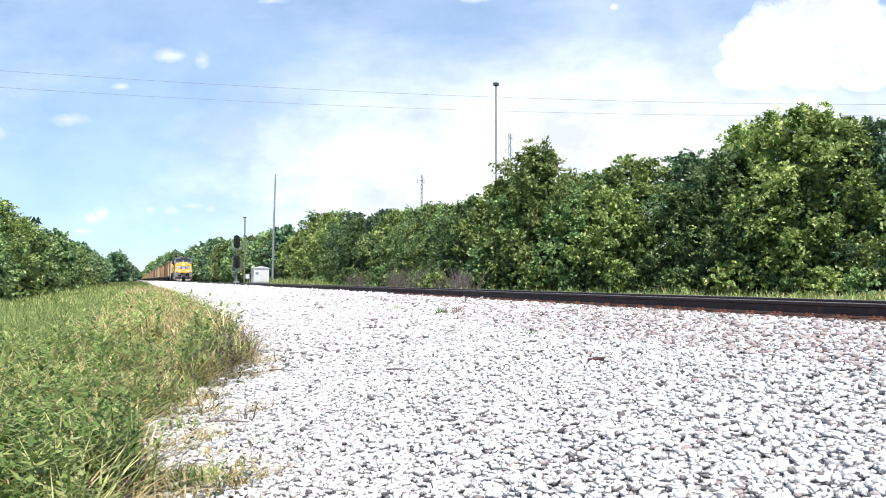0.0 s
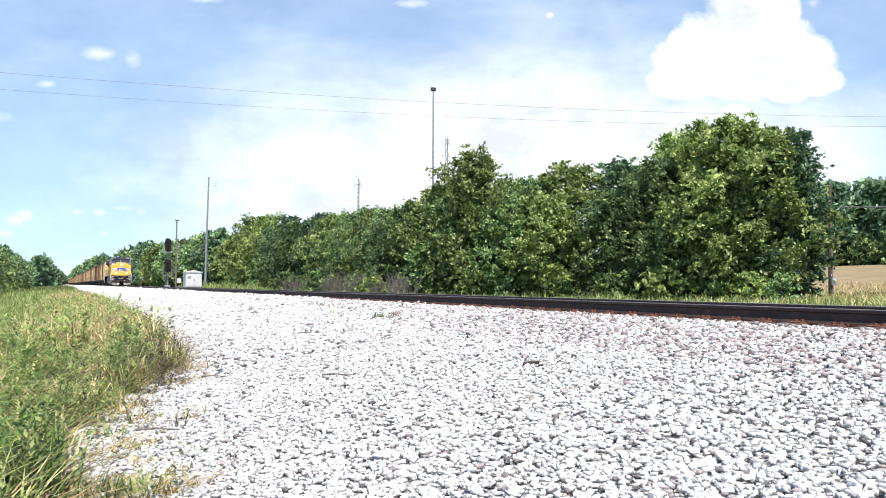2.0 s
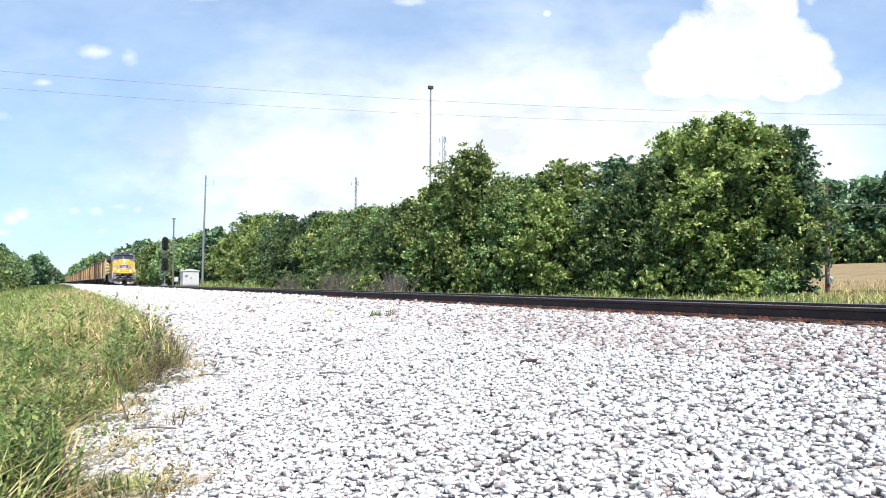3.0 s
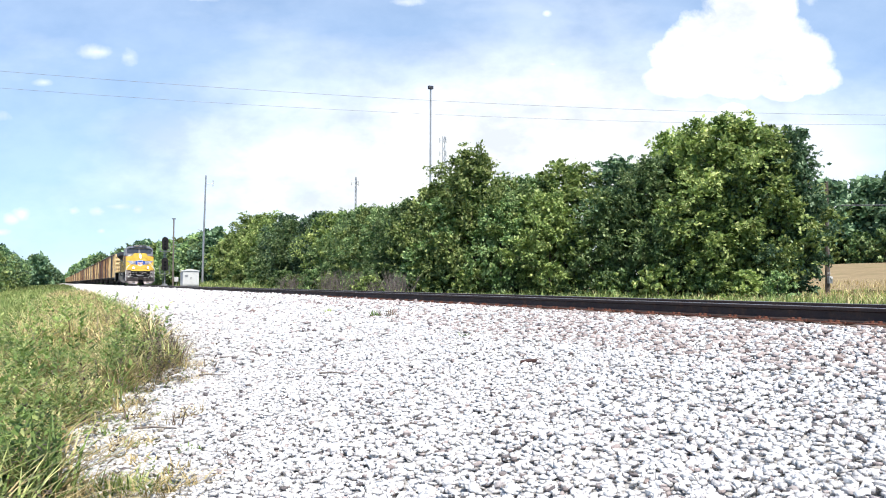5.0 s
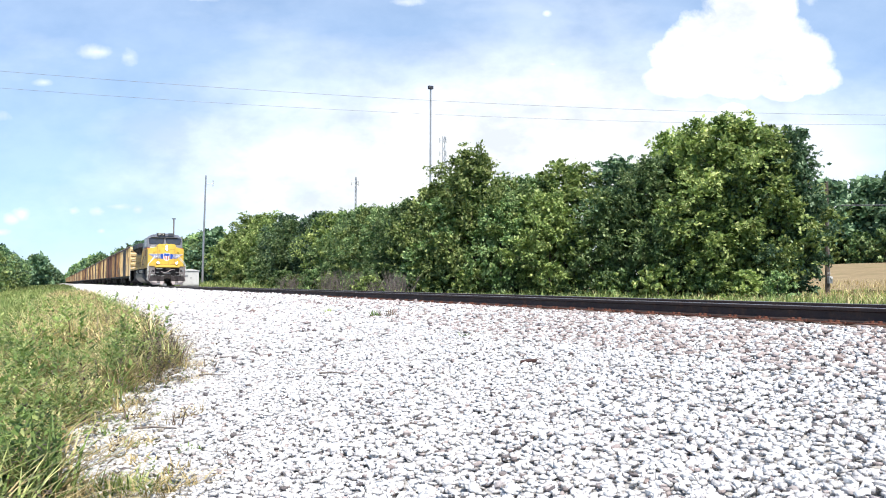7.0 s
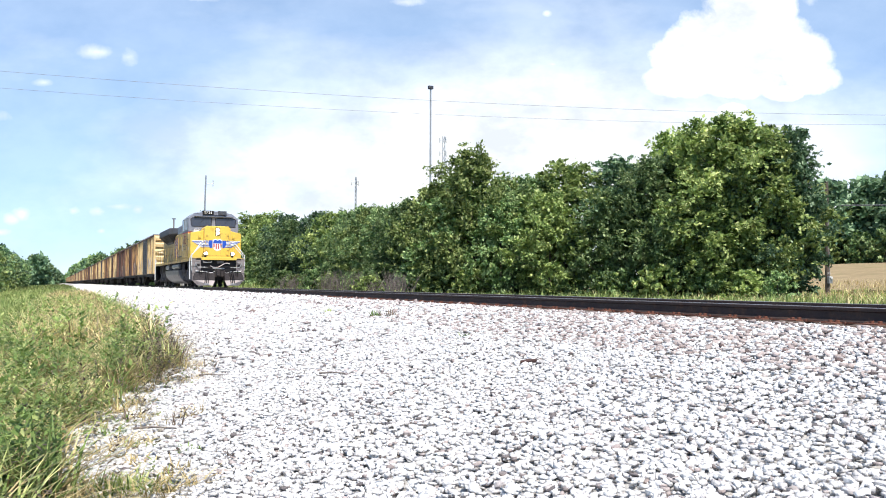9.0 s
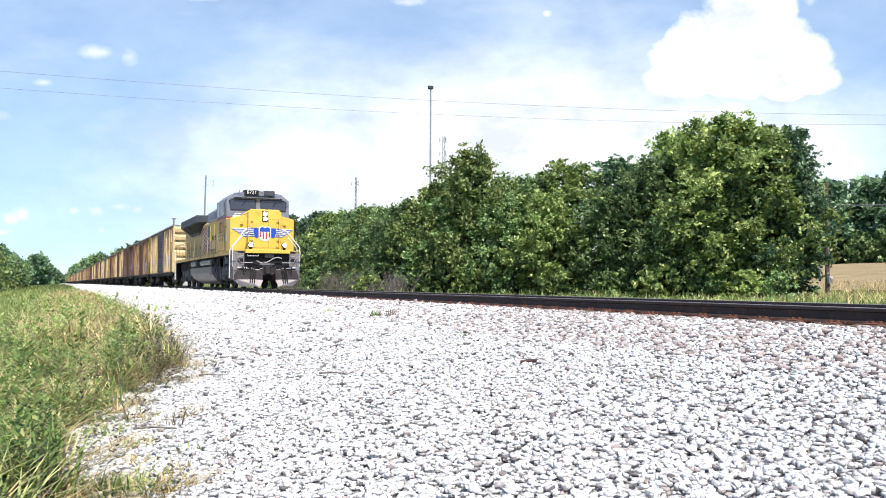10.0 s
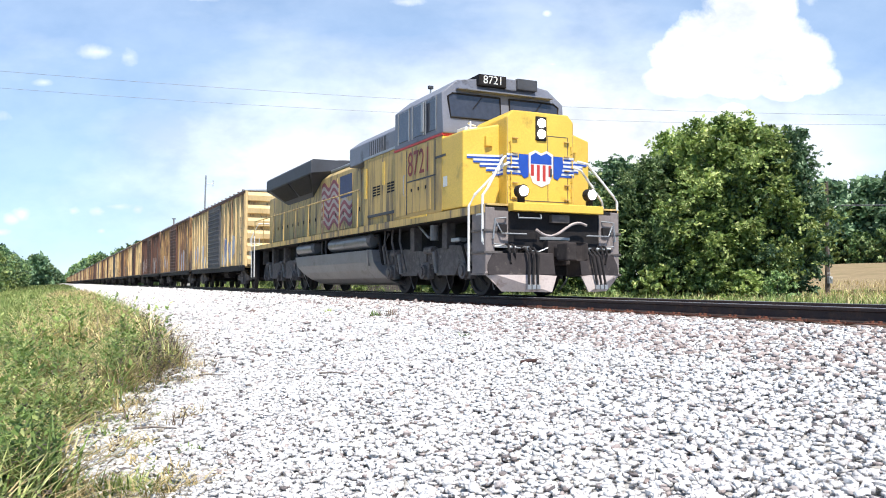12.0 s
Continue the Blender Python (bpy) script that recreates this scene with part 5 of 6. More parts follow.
for s in (-1, 1):
    part("placard", box(B(), -0.92, -0.72, min(s * 1.551, s * 1.556), max(s * 1.551, s * 1.556), 2.30, 2.52), M["white"], nose)
    part("vent_grille", box(B(), -1.3, -0.8, min(s * 1.552, s * 1.56), max(s * 1.552, s * 1.56), 2.95, 3.0), M["darkgrey"], nose)
# lower side doors with their seams, rub marks and sill plates
for s in (-1, 1):
    y0, y1 = sorted((s * 1.552, s * 1.562))
    lower = part("side_hatch", box(B(), -2.86, -1.55, y0, y1, 1.88, 2.58, 0.006), M["yellow_dirty_shaded"], cab, "grimy yellow lower hatch, side shade in its paint")
    for x in (-2.6, -2.2, -1.8):
        part("hatch_latch", box(B(), x - 0.03, x + 0.03, min(s * 1.56, s * 1.575), max(s * 1.56, s * 1.575), 2.36, 2.44, 0.004), M["black"], lower)
    for x0, x1, z0, z1 in ((-2.90, -1.30, 2.60, 2.625), (-2.92, -2.89, 1.85, 3.35), (-1.34, -1.31, 1.85, 3.38)):
        part("seam", box(B(), x0, x1, y0, y1 - 0.004 if s > 0 else y1, z0, z1), M["darkgrey"], cab)
    part("number_panel", box(B(), -2.95, -1.45, min(s * 1.5505, s * 1.554), max(s * 1.5505, s * 1.554), 2.64, 3.38), M["yellow_dirty_shaded"], cab)
    part("bright_step_edge", box(B(), -2.6, -1.7, min(s * 1.576, s * 1.59), max(s * 1.576, s * 1.59), 1.74, 1.785), M["yellow"], cab)
# wall between cab and nose wings, with the cab door
for s in (-1, 1):
    part("step_panel", box(B(), -1.16, -0.98, min(s * 0.9, s * 1.54), max(s * 0.9, s * 1.54), 1.80, 3.40, 0.01), M["yellow"], nose)
    door = part("cab_door", box(B(), -3.62, -2.95, min(s * 1.548, s * 1.562), max(s * 1.548, s * 1.562), 1.85, 3.38, 0.008), M["yellow_dirty_shaded"], cab, "grimy yellow side door, side shade in its paint")
    part("handle", tube(B(), [(-3.0, s * 1.57, 2.3), (-3.0, s * 1.60, 2.35), (-3.0, s * 1.60, 2.75), (-3.0, s * 1.57, 2.8)], 0.014, 6), M["galv"], door)

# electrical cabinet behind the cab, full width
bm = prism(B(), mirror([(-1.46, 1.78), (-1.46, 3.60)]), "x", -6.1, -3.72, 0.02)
inv = part("equipment_cabinet", bm, M["yellow_dirty_shaded"], loco, "grimy yellow equipment cabinet, side shade in its paint")
for s in (-1, 1):
    for x0 in (-5.72, -4.72):
        d = part("access_door", box(B(), x0, x0 + 1.0, min(s * 1.456, s * 1.475), max(s * 1.456, s * 1.475), 1.95, 3.45, 0.008), M["yellow_dirty_shaded"], inv)
        for gx in (0.36, 0.64):
            for gz in range(4):
                part("louvre", box(B(), x0 + gx, x0 + gx + 0.23, min(s * 1.474, s * 1.482), max(s * 1.474, s * 1.482), 2.52 + 0.07 * gz, 2.56 + 0.07 * gz), M["black"], d)
    for x, z0, z1 in ((-4.60, 2.75, 3.34), (-5.92, 2.52, 3.32)):
        part("clean_panel", box(B(), x - 0.09, x + 0.09, min(s * 1.470, s * 1.486), max(s * 1.470, s * 1.486), z0, z1), M["yellow"], inv, "clean yellow strip")
    part("rub_strip", box(B(), -5.72, -3.74, min(s * 1.456, s * 1.50), max(s * 1.456, s * 1.50), 1.98, 2.05, 0.006), M["darkgrey"], inv)
    # dark bar in place of the cabinet's slanted shadow edge on the hood
    part("brace", tube(B(), [(-7.3, s * 1.0, 2.95), (-6.15, s * 1.0, 3.62)], 0.03, 6), M["darkgrey"], inv)
    part("drip_rail", box(B(), -6.1, -3.72, min(s * 1.46, s * 1.485), max(s * 1.46, s * 1.485), 3.56, 3.62), M["galv"], inv)
bm = prism(B(), mirror([(-1.30, 3.60), (-1.30, 4.12), (-0.95, 4.38)]), "x", -7.8, -3.72, 0.03)
grey_box = part("blower_housing", bm, M["grey"], loco, "grey blower housing behind the cab")
for s in (-1, 1):
    part("intake_grille", box(B(), -6.1, -4.9, min(s * 1.30, s * 1.312), max(s * 1.30, s * 1.312), 3.68, 4.08), M["darkgrey"], grey_box)
    for i in range(7):
        part("grille_slat", box(B(), -6.05 + 0.16 * i, -6.0 + 0.16 * i, min(s * 1.31, s * 1.322), max(s * 1.31, s * 1.322), 3.68, 4.08), M["grey"], grey_box)

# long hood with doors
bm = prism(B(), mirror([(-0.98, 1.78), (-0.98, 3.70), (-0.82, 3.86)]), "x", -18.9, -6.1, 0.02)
hood = part("long_hood", bm, M["hood_grime_shaded"], loco, "grimy yellow engine hood, side shade in its paint")
part("hood_roof", box(B(), -11.0, -7.9, -0.86, 0.86, 3.865, 3.96, 0.03), M["galv"], loco, "grey hood roof")
for s in (-1, 1):
    for i in range(17):
        x0 = -18.7 + 0.74 * i
        if x0 > -6.7:
            continue
        d = part("hood_door", box(B(), x0, x0 + 0.70, min(s * 0.982, s * 1.0), max(s * 0.982, s * 1.0), 1.92, 3.10 if x0 < -10.9 else 3.55, 0.008), M["hood_grime_shaded"], hood)
        part("latch", box(B(), x0 + 0.60, x0 + 0.64, min(s * 1.0, s * 1.025), max(s * 1.0, s * 1.025), 2.35, 2.47, 0.004), M["black"], d)
# faded waving flag on the hood side
for s in (-1, 1):
    for i in range(11):
        z1 = 3.45 - 0.125 * i
        bm = B()
        n = 26
        for j in range(n):
            xa, xb = -11.5 + 3.1 * j / n, -11.5 + 3.1 * (j + 1) / n
            if xb > -9.6 and i < 5:
                continue
            za, zb = (0.11 * math.sin((x + 11.5) * 6.0) for x in (xa, xb))
            y0, y1 = s * 1.002, s * 1.008
            q = [(xa, y0, z1 - 0.122 + za), (xb, y0, z1 - 0.122 + zb), (xb, y0, z1 + zb), (xa, y0, z1 + za)]
            lo = [bm.verts.new(p) for p in q]
            hi = [bm.verts.new((p[0], y1, p[2])) for p in q]
            bm.faces.new(lo), bm.faces.new(hi[::-1])
            for e in range(4):
                bm.faces.new((lo[e], hi[e], hi[(e + 1) % 4], lo[(e + 1) % 4]))
        part("flag_stripe", bm, M["flagred"] if i % 2 == 0 else M["flagwhite"], hood)
    part("flag_canton", box(B(), -9.55, -8.42, min(s * 1.003, s * 1.009), max(s * 1.003, s * 1.009), 2.88, 3.56), M["flagblue"], hood, "faded blue flag field")

# flared radiators
bm = prism(B(), mirror([(-0.99, 3.22), (-1.50, 3.86), (-1.50, 4.24), (-1.42, 4.32)]), "x", -17.3, -11.1, 0.015)
for v in bm.verts:
    if v.co.x < -14 and v.co.z < 3.5:
        v.co.x += 1.4
    elif v.co.z < 3.5:
        v.co.x -= 1.4
rad = part("radiator", bm, M["darkgrey"], loco, "dark grey flared radiator housing")
for s in (-1, 1):
    for k, (x0, x1) in enumerate(((-16.6, -14.0), (-13.85, -11.25))):
        bm = B()
        q = [(x0 + (0.75 if k == 0 else 0), s * 1.012, 3.29), (x1 - (1.2 if k else 0), s * 1.012, 3.29), (x1, s * 1.490, 3.82), (x0, s * 1.490, 3.82)]
        off = Vector((0, s * 0.79, -0.62)) * 0.02
        lo = [bm.verts.new(Vector(p) + off * 0.2) for p in q]
        hi = [bm.verts.new(Vector(p) + off) for p in q]
        bm.faces.new(lo), bm.faces.new(hi[::-1])
        for e in range(4):
            bm.faces.new((lo[e], hi[e], hi[(e + 1) % 4], lo[(e + 1) % 4]))
        part("radiator_screen", bm, M["black"], rad, "black radiator screen")
for x in (-16.2, -14.2, -12.2):
    part("fan_hood", tube(B(), [(x, 0, 4.30), (x, 0, 4.40)], 0.75, 24), M["darkgrey"], rad)

# front platform, pilot and coupler
part("anticlimber", box(B(), 0.95, 1.16, -1.05, 1.05, 1.66, 1.82, 0.015), M["yellow"], loco, "yellow anticlimber ledge")
part("platform_edge", box(B(), 0.45, 0.95, -1.52, 1.52, 1.72, 1.80, 0.01), M["yellow_dirty_shaded"], loco)
pilot = part("pilot_plate", prism(B(), [(-1.50, 0.86), (-1.05, 0.92), (-1.05, 1.66), (1.05, 1.66), (1.05, 0.92), (1.50, 0.86), (1.50, 0.42), (-1.50, 0.42)], "x", 0.90, 0.96, 0.008), M["black"], loco, "black pilot plate")
for s in (-1, 1):
    bm = B()
    q = [(1.47, s * 0.28, 0.41), (0.98, s * 1.56, 0.49), (0.98, s * 1.56, 0.44), (1.02, s * 1.22, 0.11), (1.52, s * 0.42, 0.10)]
    lo = [bm.verts.new(p) for p in q]
    hi = [bm.verts.new((p[0] - 0.03, p[1], p[2])) for p in q]
    bm.faces.new(lo), bm.faces.new(hi[::-1])
    for e in range(5):
        bm.faces.new((lo[e], hi[e], hi[(e + 1) % 5], lo[(e + 1) % 5]))
    part("plow_blade", bm, M["pinkgrey"], pilot, "dusty pale snowplow blade")
    bm = prism(B(), [(0.92, 0.88), (1.38, 0.84), (1.46, 0.43), (0.92, 0.40)], "y", s * 0.30, s * 1.52, 0.01)
    for v in bm.verts:
        if v.co.x > 1.2:
            v.co.x -= max(0, abs(v.co.y) - 0.3) * 0.36
    part("plow_backing", bm, M["plow_dark"], pilot, "dark brown-grey upper plow plate")
    # corner steps
    bm = B()
    box(bm, 0.42, 0.98, min(s * 1.36, s * 1.56), max(s * 1.36, s * 1.56), 0.42, 1.72, 0.015)
    st = part("stair_side", bm, M["stairs"], loco, "dusty grey-brown step well")
    for z in (0.44, 0.86, 1.28):
        part("tread", box(B(), 0.40, 1.0, min(s * 1.20, s * 1.60), max(s * 1.20, s * 1.60), z - 0.02, z + 0.02, 0.004), M["truck"], st)
    part("front_panel", box(B(), 0.962, 0.975, min(s * 1.06, s * 1.50), max(s * 1.06, s * 1.50), 0.95, 1.66, 0.004), M["stairs"], st)
    grab = [(0.99, s * 1.42, 1.12), (1.04, s * 1.42, 1.12), (1.04, s * 1.38, 1.50), (1.04, s * 1.16, 1.52), (0.99, s * 1.12, 1.52)]
    part("grab_iron", tube(B(), grab, 0.018, 6), M["galv"], st)
    part("lever_rod", tube(B(), [(1.03, s * 1.36, 1.44), (1.06, s * 1.24, 1.22), (1.06, s * 0.7, 1.22)], 0.016, 6), M["galv"], st)
    part("hose_bracket", box(B(), 0.976, 1.03, min(s * 1.12, s * 1.30), max(s * 1.12, s * 1.30), 1.24, 1.40, 0.01), M["black"], st)
    part("white_tag", box(B(), 0.60, 0.82, min(s * 1.561, s * 1.566), max(s * 1.561, s * 1.566), 1.58, 1.66), M["white"], st)
    for k in range(2):
        y = s * (1.02 + 0.11 * k)
        part("mu_hose", tube(B(), [(1.0, y, 1.02), (1.10, y, 1.0), (1.16, y, 0.85), (1.14, y - s * 0.03, 0.66), (1.08, y - s * 0.10, 0.62)], 0.024, 6), M["black"], pilot, "black hose loop")
        part("hose_coupling", box(B(), 1.05, 1.13, min(y - s * 0.14, y - s * 0.05), max(y - s * 0.14, y - s * 0.05), 0.60, 0.68, 0.01), M["galv"], pilot)
    # lamps, rails and hoses
    dl = part("ditch_light_housing", tube(B(), [(0.96, s * 0.80, 2.05), (1.12, s * 0.80, 2.05)], 0.128, 16), M["black"], loco, "black ditch light housing")
    part("ditch_light", tube(B(), [(1.12, s * 0.80, 2.05), (1.14, s * 0.80, 2.05)], 0.094, 18), M["lamp"], dl, "lit white ditch light")
    part("bracket", box(B(), 0.98, 1.06, min(s * 0.74, s * 0.86), max(s * 0.74, s * 0.86), 1.80, 1.95), M["black"], dl)
    hr = [
        [(0.40, s * 1.62, 0.50), (0.40, s * 1.62, 1.78), (0.46, s * 1.52, 2.00), (0.56, s * 0.92, 2.62), (0.50, s * 0.76, 2.68)],
        [(0.90, s * 1.53, 1.00), (0.90, s * 1.58, 1.06), (0.90, s * 1.58, 1.95), (0.90, s * 1.48, 2.08), (0.68, s * 1.00, 2.74), (0.52, s * 0.86, 2.80)],
        [(0.90, s * 1.56, 1.02), (0.92, s * 1.48, 0.98), (1.06, s * 0.95, 0.96)],
    ]
    for path in hr:
        part("handrail", tube(B(), path, 0.026, 8), M["white"], loco, "white handrail")
    for k in range(3):
        y = s * (0.62 + 0.10 * k)
        hose = [(0.97, y, 0.92), (1.20, y, 0.94), (1.36, y, 0.80), (1.40, y + s * 0.04, 0.50), (1.44, y + s * 0.06, 0.22)]
        h = part("air_hose", tube(B(), hose, 0.024, 7), M["black"], pilot, "black rubber air hose")
        part("gladhand", box(B(), 1.41, 1.47, min(y + s * 0.02, y + s * 0.10), max(y + s * 0.02, y + s * 0.10), 0.15, 0.24, 0.01), M["galv"], h)
    part("valve", tube(B(), [(0.97, s * 0.72, 0.94), (1.16, s * 0.72, 0.94)], 0.04, 8), M["galv"], pilot)
    part("uncoupling_lever", tube(B(), [(1.02, s * 1.40, 1.02), (1.05, s * 0.9, 0.95), (1.10, s * 0.45, 0.88), (1.12, s * 0.2, 0.98)], 0.014, 6), M["galv"], pilot)
cp = part("coupler", box(B(), 0.9, 1.62, -0.13, 0.13, 0.74, 1.0, 0.04), M["coupler"], loco, "grimy brown knuckle coupler")
part("knuckle", prism(B(), [(1.40, -0.24), (1.74, -0.22), (1.80, -0.05), (1.66, 0.02), (1.70, 0.14), (1.80, 0.22), (1.62, 0.27), (1.40, 0.2)], "z", 0.70, 1.04, 0.03), M["coupler"], cp)
part("draft_box", box(B(), 0.94, 1.14, -0.26, 0.26, 0.62, 1.10, 0.03), M["coupler"], cp)
wave = [(1.12, y, 1.33 + 0.14 * math.sin(y * 4.6 - 0.6)) for y in np.linspace(-0.52, 0.66, 17)]
part("jumper_cable", tube(B(), wave, 0.026, 7), M["pinkgrey"], pilot, "pale jumper cable")
part("jumper_receptacle", box(B(), 0.95, 1.06, -0.12, 0.30, 1.46, 1.62, 0.02), M["truck"], pilot)
part("buffer_plate", box(B(), 0.955, 0.99, -0.35, 0.35, 1.12, 1.18, 0.01), M["galv"], pilot)

# side and rear handrails
for s in (-1, 1):
    top = [(-6.3, s * 1.52, 2.80), (-19.2, s * 1.52, 2.80)]
    part("handrail", tube(B(), top, 0.020, 6), M["yellow_dirty_shaded"], loco)
    for i in range(9):
        x = -6.4 - 1.6 * i
        part("stanchion", tube(B(), [(x, s * 1.55, 1.7), (x, s * 1.52, 2.80)], 0.018, 6), M["yellow_dirty_shaded"], loco)
    part("handrail", tube(B(), [(-19.65, s * 1.55, 0.5), (-19.65, s * 1.55, 2.2), (-19.5, s * 1.3, 2.75), (-19.5, s * 0.4, 2.75)], 0.024, 8), M["white"], loco, "white handrail")
    part("handrail", tube(B(), [(-18.9, s * 1.6, 0.5), (-18.9, s * 1.6, 2.2)], 0.024, 8), M["white"], loco, "white handrail")
    rs = part("stair_side", box(B(), -19.6, -18.95, min(s * 1.36, s * 1.56), max(s * 1.36, s * 1.56), 0.42, 1.60, 0.015), M["black"], loco)
part("rear_coupler", box(B(), -20.55, -19.5, -0.16, 0.16, 0.72, 1.02, 0.04), M["truck"], loco)
part("rear_plate", box(B(), -19.7, -19.6, -1.5, 1.5, 0.5, 1.6, 0.02), M["black"], loco)

# ---------------------------------------------------------------- boxcars (x = 0 at the front end wall)
PITCH, LENGTH = 16.5, 15.45


def car_truck(parent, x, keep):
    bm = B()
    for s in (-1, 1):
        y0, y1 = sorted((s * 0.95, s * 1.10))
        prism(bm, [(x - 1.15, 0.60), (x - 0.6, 0.72), (x - 0.25, 0.86), (x + 0.25, 0.86), (x + 0.6, 0.72), (x + 1.15, 0.60), (x + 1.15, 0.40), (x + 0.6, 0.38), (x + 0.35, 0.22), (x - 0.35, 0.22), (x - 0.6, 0.38), (x - 1.15, 0.40)], "y", y0, y1, 0.012)
        box(bm, x - 0.22, x + 0.22, min(s * 1.08, s * 1.16), max(s * 1.08, s * 1.16), 0.26, 0.70, 0.02)
    box(bm, x - 0.2, x + 0.2, -1.0, 1.0, 0.5, 0.85, 0.02)
    tr = part("truck", bm, M["truck"], parent, "dark cast freight truck")
    for dx in (-0.88, 0.88):
        w = wheelset(0.46, tr, x + dx)
        if keep:
            wheelsets.append((w, 0.46))


def boxcar(label, paint, door, end_paint, tag=None, seed=0, keep=False, far=False):
    r = random.Random(seed)
    car = thing("boxcar", label, "boxcar", "boxcars of the train")
    bm = box(B(), -LENGTH, 0, -1.44, 1.44, 1.02, 4.34, 0.015)
    body = part("body", bm, paint, car)
    part("roof", prism(B(), [(-1.52, 4.34), (1.52, 4.34), (1.50, 4.38), (0, 4.47), (-1.50, 4.38)], "x", -LENGTH - 0.03, 0.03, 0.01), M["galv"] if seed % 2 else paint, car, "weathered sheet roof")
    ribs = B()
    for k in range(15):
        box(ribs, -0.6 - k * 1.02 - 0.05, -0.6 - k * 1.02 + 0.05, -1.48, 1.48, 4.40, 4.45)
    tagged(part("roof_stiffening", ribs, M["box_brown"], car), kind="stuff")
    d0, d1 = -9.3, -5.9
    for s in (-1, 1):
        part("side_sill", box(B(), -LENGTH, 0, min(s * 1.445, s * 1.50), max(s * 1.445, s * 1.50), 0.80, 1.06, 0.01), M["black"], car, "black side sill")
        part("top_rail", box(B(), -LENGTH, 0, min(s * 1.445, s * 1.51), max(s * 1.445, s * 1.51), 4.22, 4.35, 0.01), M["box_brown"], car, "rusty dark top rail")
        x = -0.06
        posts = B()
        while x > -LENGTH:
            if not d0 - 0.1 < x < d1 + 0.1:
                prism(posts, [(x - 0.07, s * 1.442), (x - 0.04, s * 1.505), (x + 0.04, s * 1.505), (x + 0.07, s * 1.442)], "z", 1.06, 4.22)
                if not far:
                    part("side_post", posts, paint, body)
                    posts = B()
            x -= 0.965
        if far:
            tagged(part("side_stiffening", posts, paint, body), kind="stuff")
        dr = part("door", box(B(), d0, d1, min(s * 1.445, s * 1.52), max(s * 1.445, s * 1.52), 1.08, 4.20, 0.012), door, car, "dark ribbed sliding door")
        for k in range(0 if far else 14):
            z = 1.25 + 0.21 * k
            part("door_rib", prism(B(), [(s * 1.518, z - 0.05), (s * 1.552, z - 0.02), (s * 1.552, z + 0.02), (s * 1.518, z + 0.05)], "x", d0 + 0.12, d1 - 0.12), door, dr)
        part("door_track", box(B(), d0 - 3.4, d1 + 0.2, min(s * 1.505, s * 1.57), max(s * 1.505, s * 1.57), 1.0, 1.07, 0.008), M["truck"], car)
        for x in () if far else (-0.35, -LENGTH + 0.35):
            lad = part("ladder_rail", tube(B(), [(x - 0.2, s * 1.56, 1.0), (x - 0.2, s * 1.56, 3.2 if x > -3 else 2.2)], 0.014, 6), M["truck"], car)
            tube_b = tube(B(), [(x + 0.2, s * 1.56, 1.0), (x + 0.2, s * 1.56, 3.2 if x > -3 else 2.2)], 0.014, 6)
            part("ladder_rail", tube_b, M["truck"], car)
            for k in range(6 if x > -3 else 3):
                part("rung", tube(B(), [(x - 0.2, s * 1.56, 1.15 + 0.38 * k), (x + 0.2, s * 1.56, 1.15 + 0.38 * k)], 0.012, 5), M["truck"], lad)
            part("step", tube(B(), [(x - 0.2, s * 1.50, 1.0), (x - 0.2, s * 1.50, 0.55), (x + 0.2, s * 1.50, 0.55), (x + 0.2, s * 1.50, 1.0)], 0.018, 6), M["black"], car)
        if tag:
            for k in range(14):
                cx, cz = r.uniform(-5.0, -2.6) if k % 3 else r.uniform(-14.5, -10.5), r.uniform(1.35, 2.1)
                n = 9
                pts = [(cx + r.uniform(0.28, 0.60) * math.cos(2 * math.pi * j / n) * (1 + 0.3 * (j % 2)), cz + r.uniform(0.3, 0.75) * math.sin(2 * math.pi * j / n)) for j in range(n)]
                part("sprayed_patch", prism(B(), pts, "y", s * 1.4415, s * (1.446 + 0.0008 * k)), M[tag[k % len(tag)]], body)
    for e, sg in ((0.0, 1), (-LENGTH, -1)):
        for k in range(0 if far else 6):
            z = 1.28 + 0.56 * k
            part("end_corrugation", prism(B(), [(e + sg * 0.0, z - 0.20), (e + sg * 0.13, z - 0.17), (e + sg * 0.15, z + 0.05), (e, z + 0.22)], "y", -1.36, 1.36), end_paint, body)
        for s in (-1, 1):
            part("corner_post", box(B(), min(e, e + sg * 0.05), max(e, e + sg * 0.05), min(s * 1.36, s * 1.46), max(s * 1.36, s * 1.46), 1.02, 4.34), end_paint, body)
        part("coupler", box(B(), min(e - sg * 0.3, e + sg * 0.53), max(e - sg * 0.3, e + sg * 0.53), -0.13, 0.13, 0.74, 1.0, 0.03), M["truck"], car, "dark coupler")
        if far:
            continue
        part("brake_platform", box(B(), min(e, e + sg * 0.28), max(e, e + sg * 0.28), -0.5, 0.5, 1.24, 1.28), M["galv"], car)
        lad = part("end_ladder", tube(B(), [(e + sg * 0.12, -1.25, 1.1), (e + sg * 0.12, -1.25, 2.6)], 0.014, 6), M["white"], car, "pale end ladder")
        part("ladder_rail", tube(B(), [(e + sg * 0.12, -0.85, 1.1), (e + sg * 0.12, -0.85, 2.6)], 0.014, 6), M["white"], lad)
        for k in range(4):
            part("rung", tube(B(), [(e + sg * 0.12, -1.25, 1.25 + 0.38 * k), (e + sg * 0.12, -0.85, 1.25 + 0.38 * k)], 0.012, 5), M["white"], lad)
    bm = box(B(), -LENGTH + 0.2, -0.2, -0.35, 0.35, 0.72, 1.02, 0.02)
    for x in (-4.2, -6.6, -9.0, -11.4):
        box(bm, x - 0.1, x + 0.1, -1.42, 1.42, 0.82, 1.0)
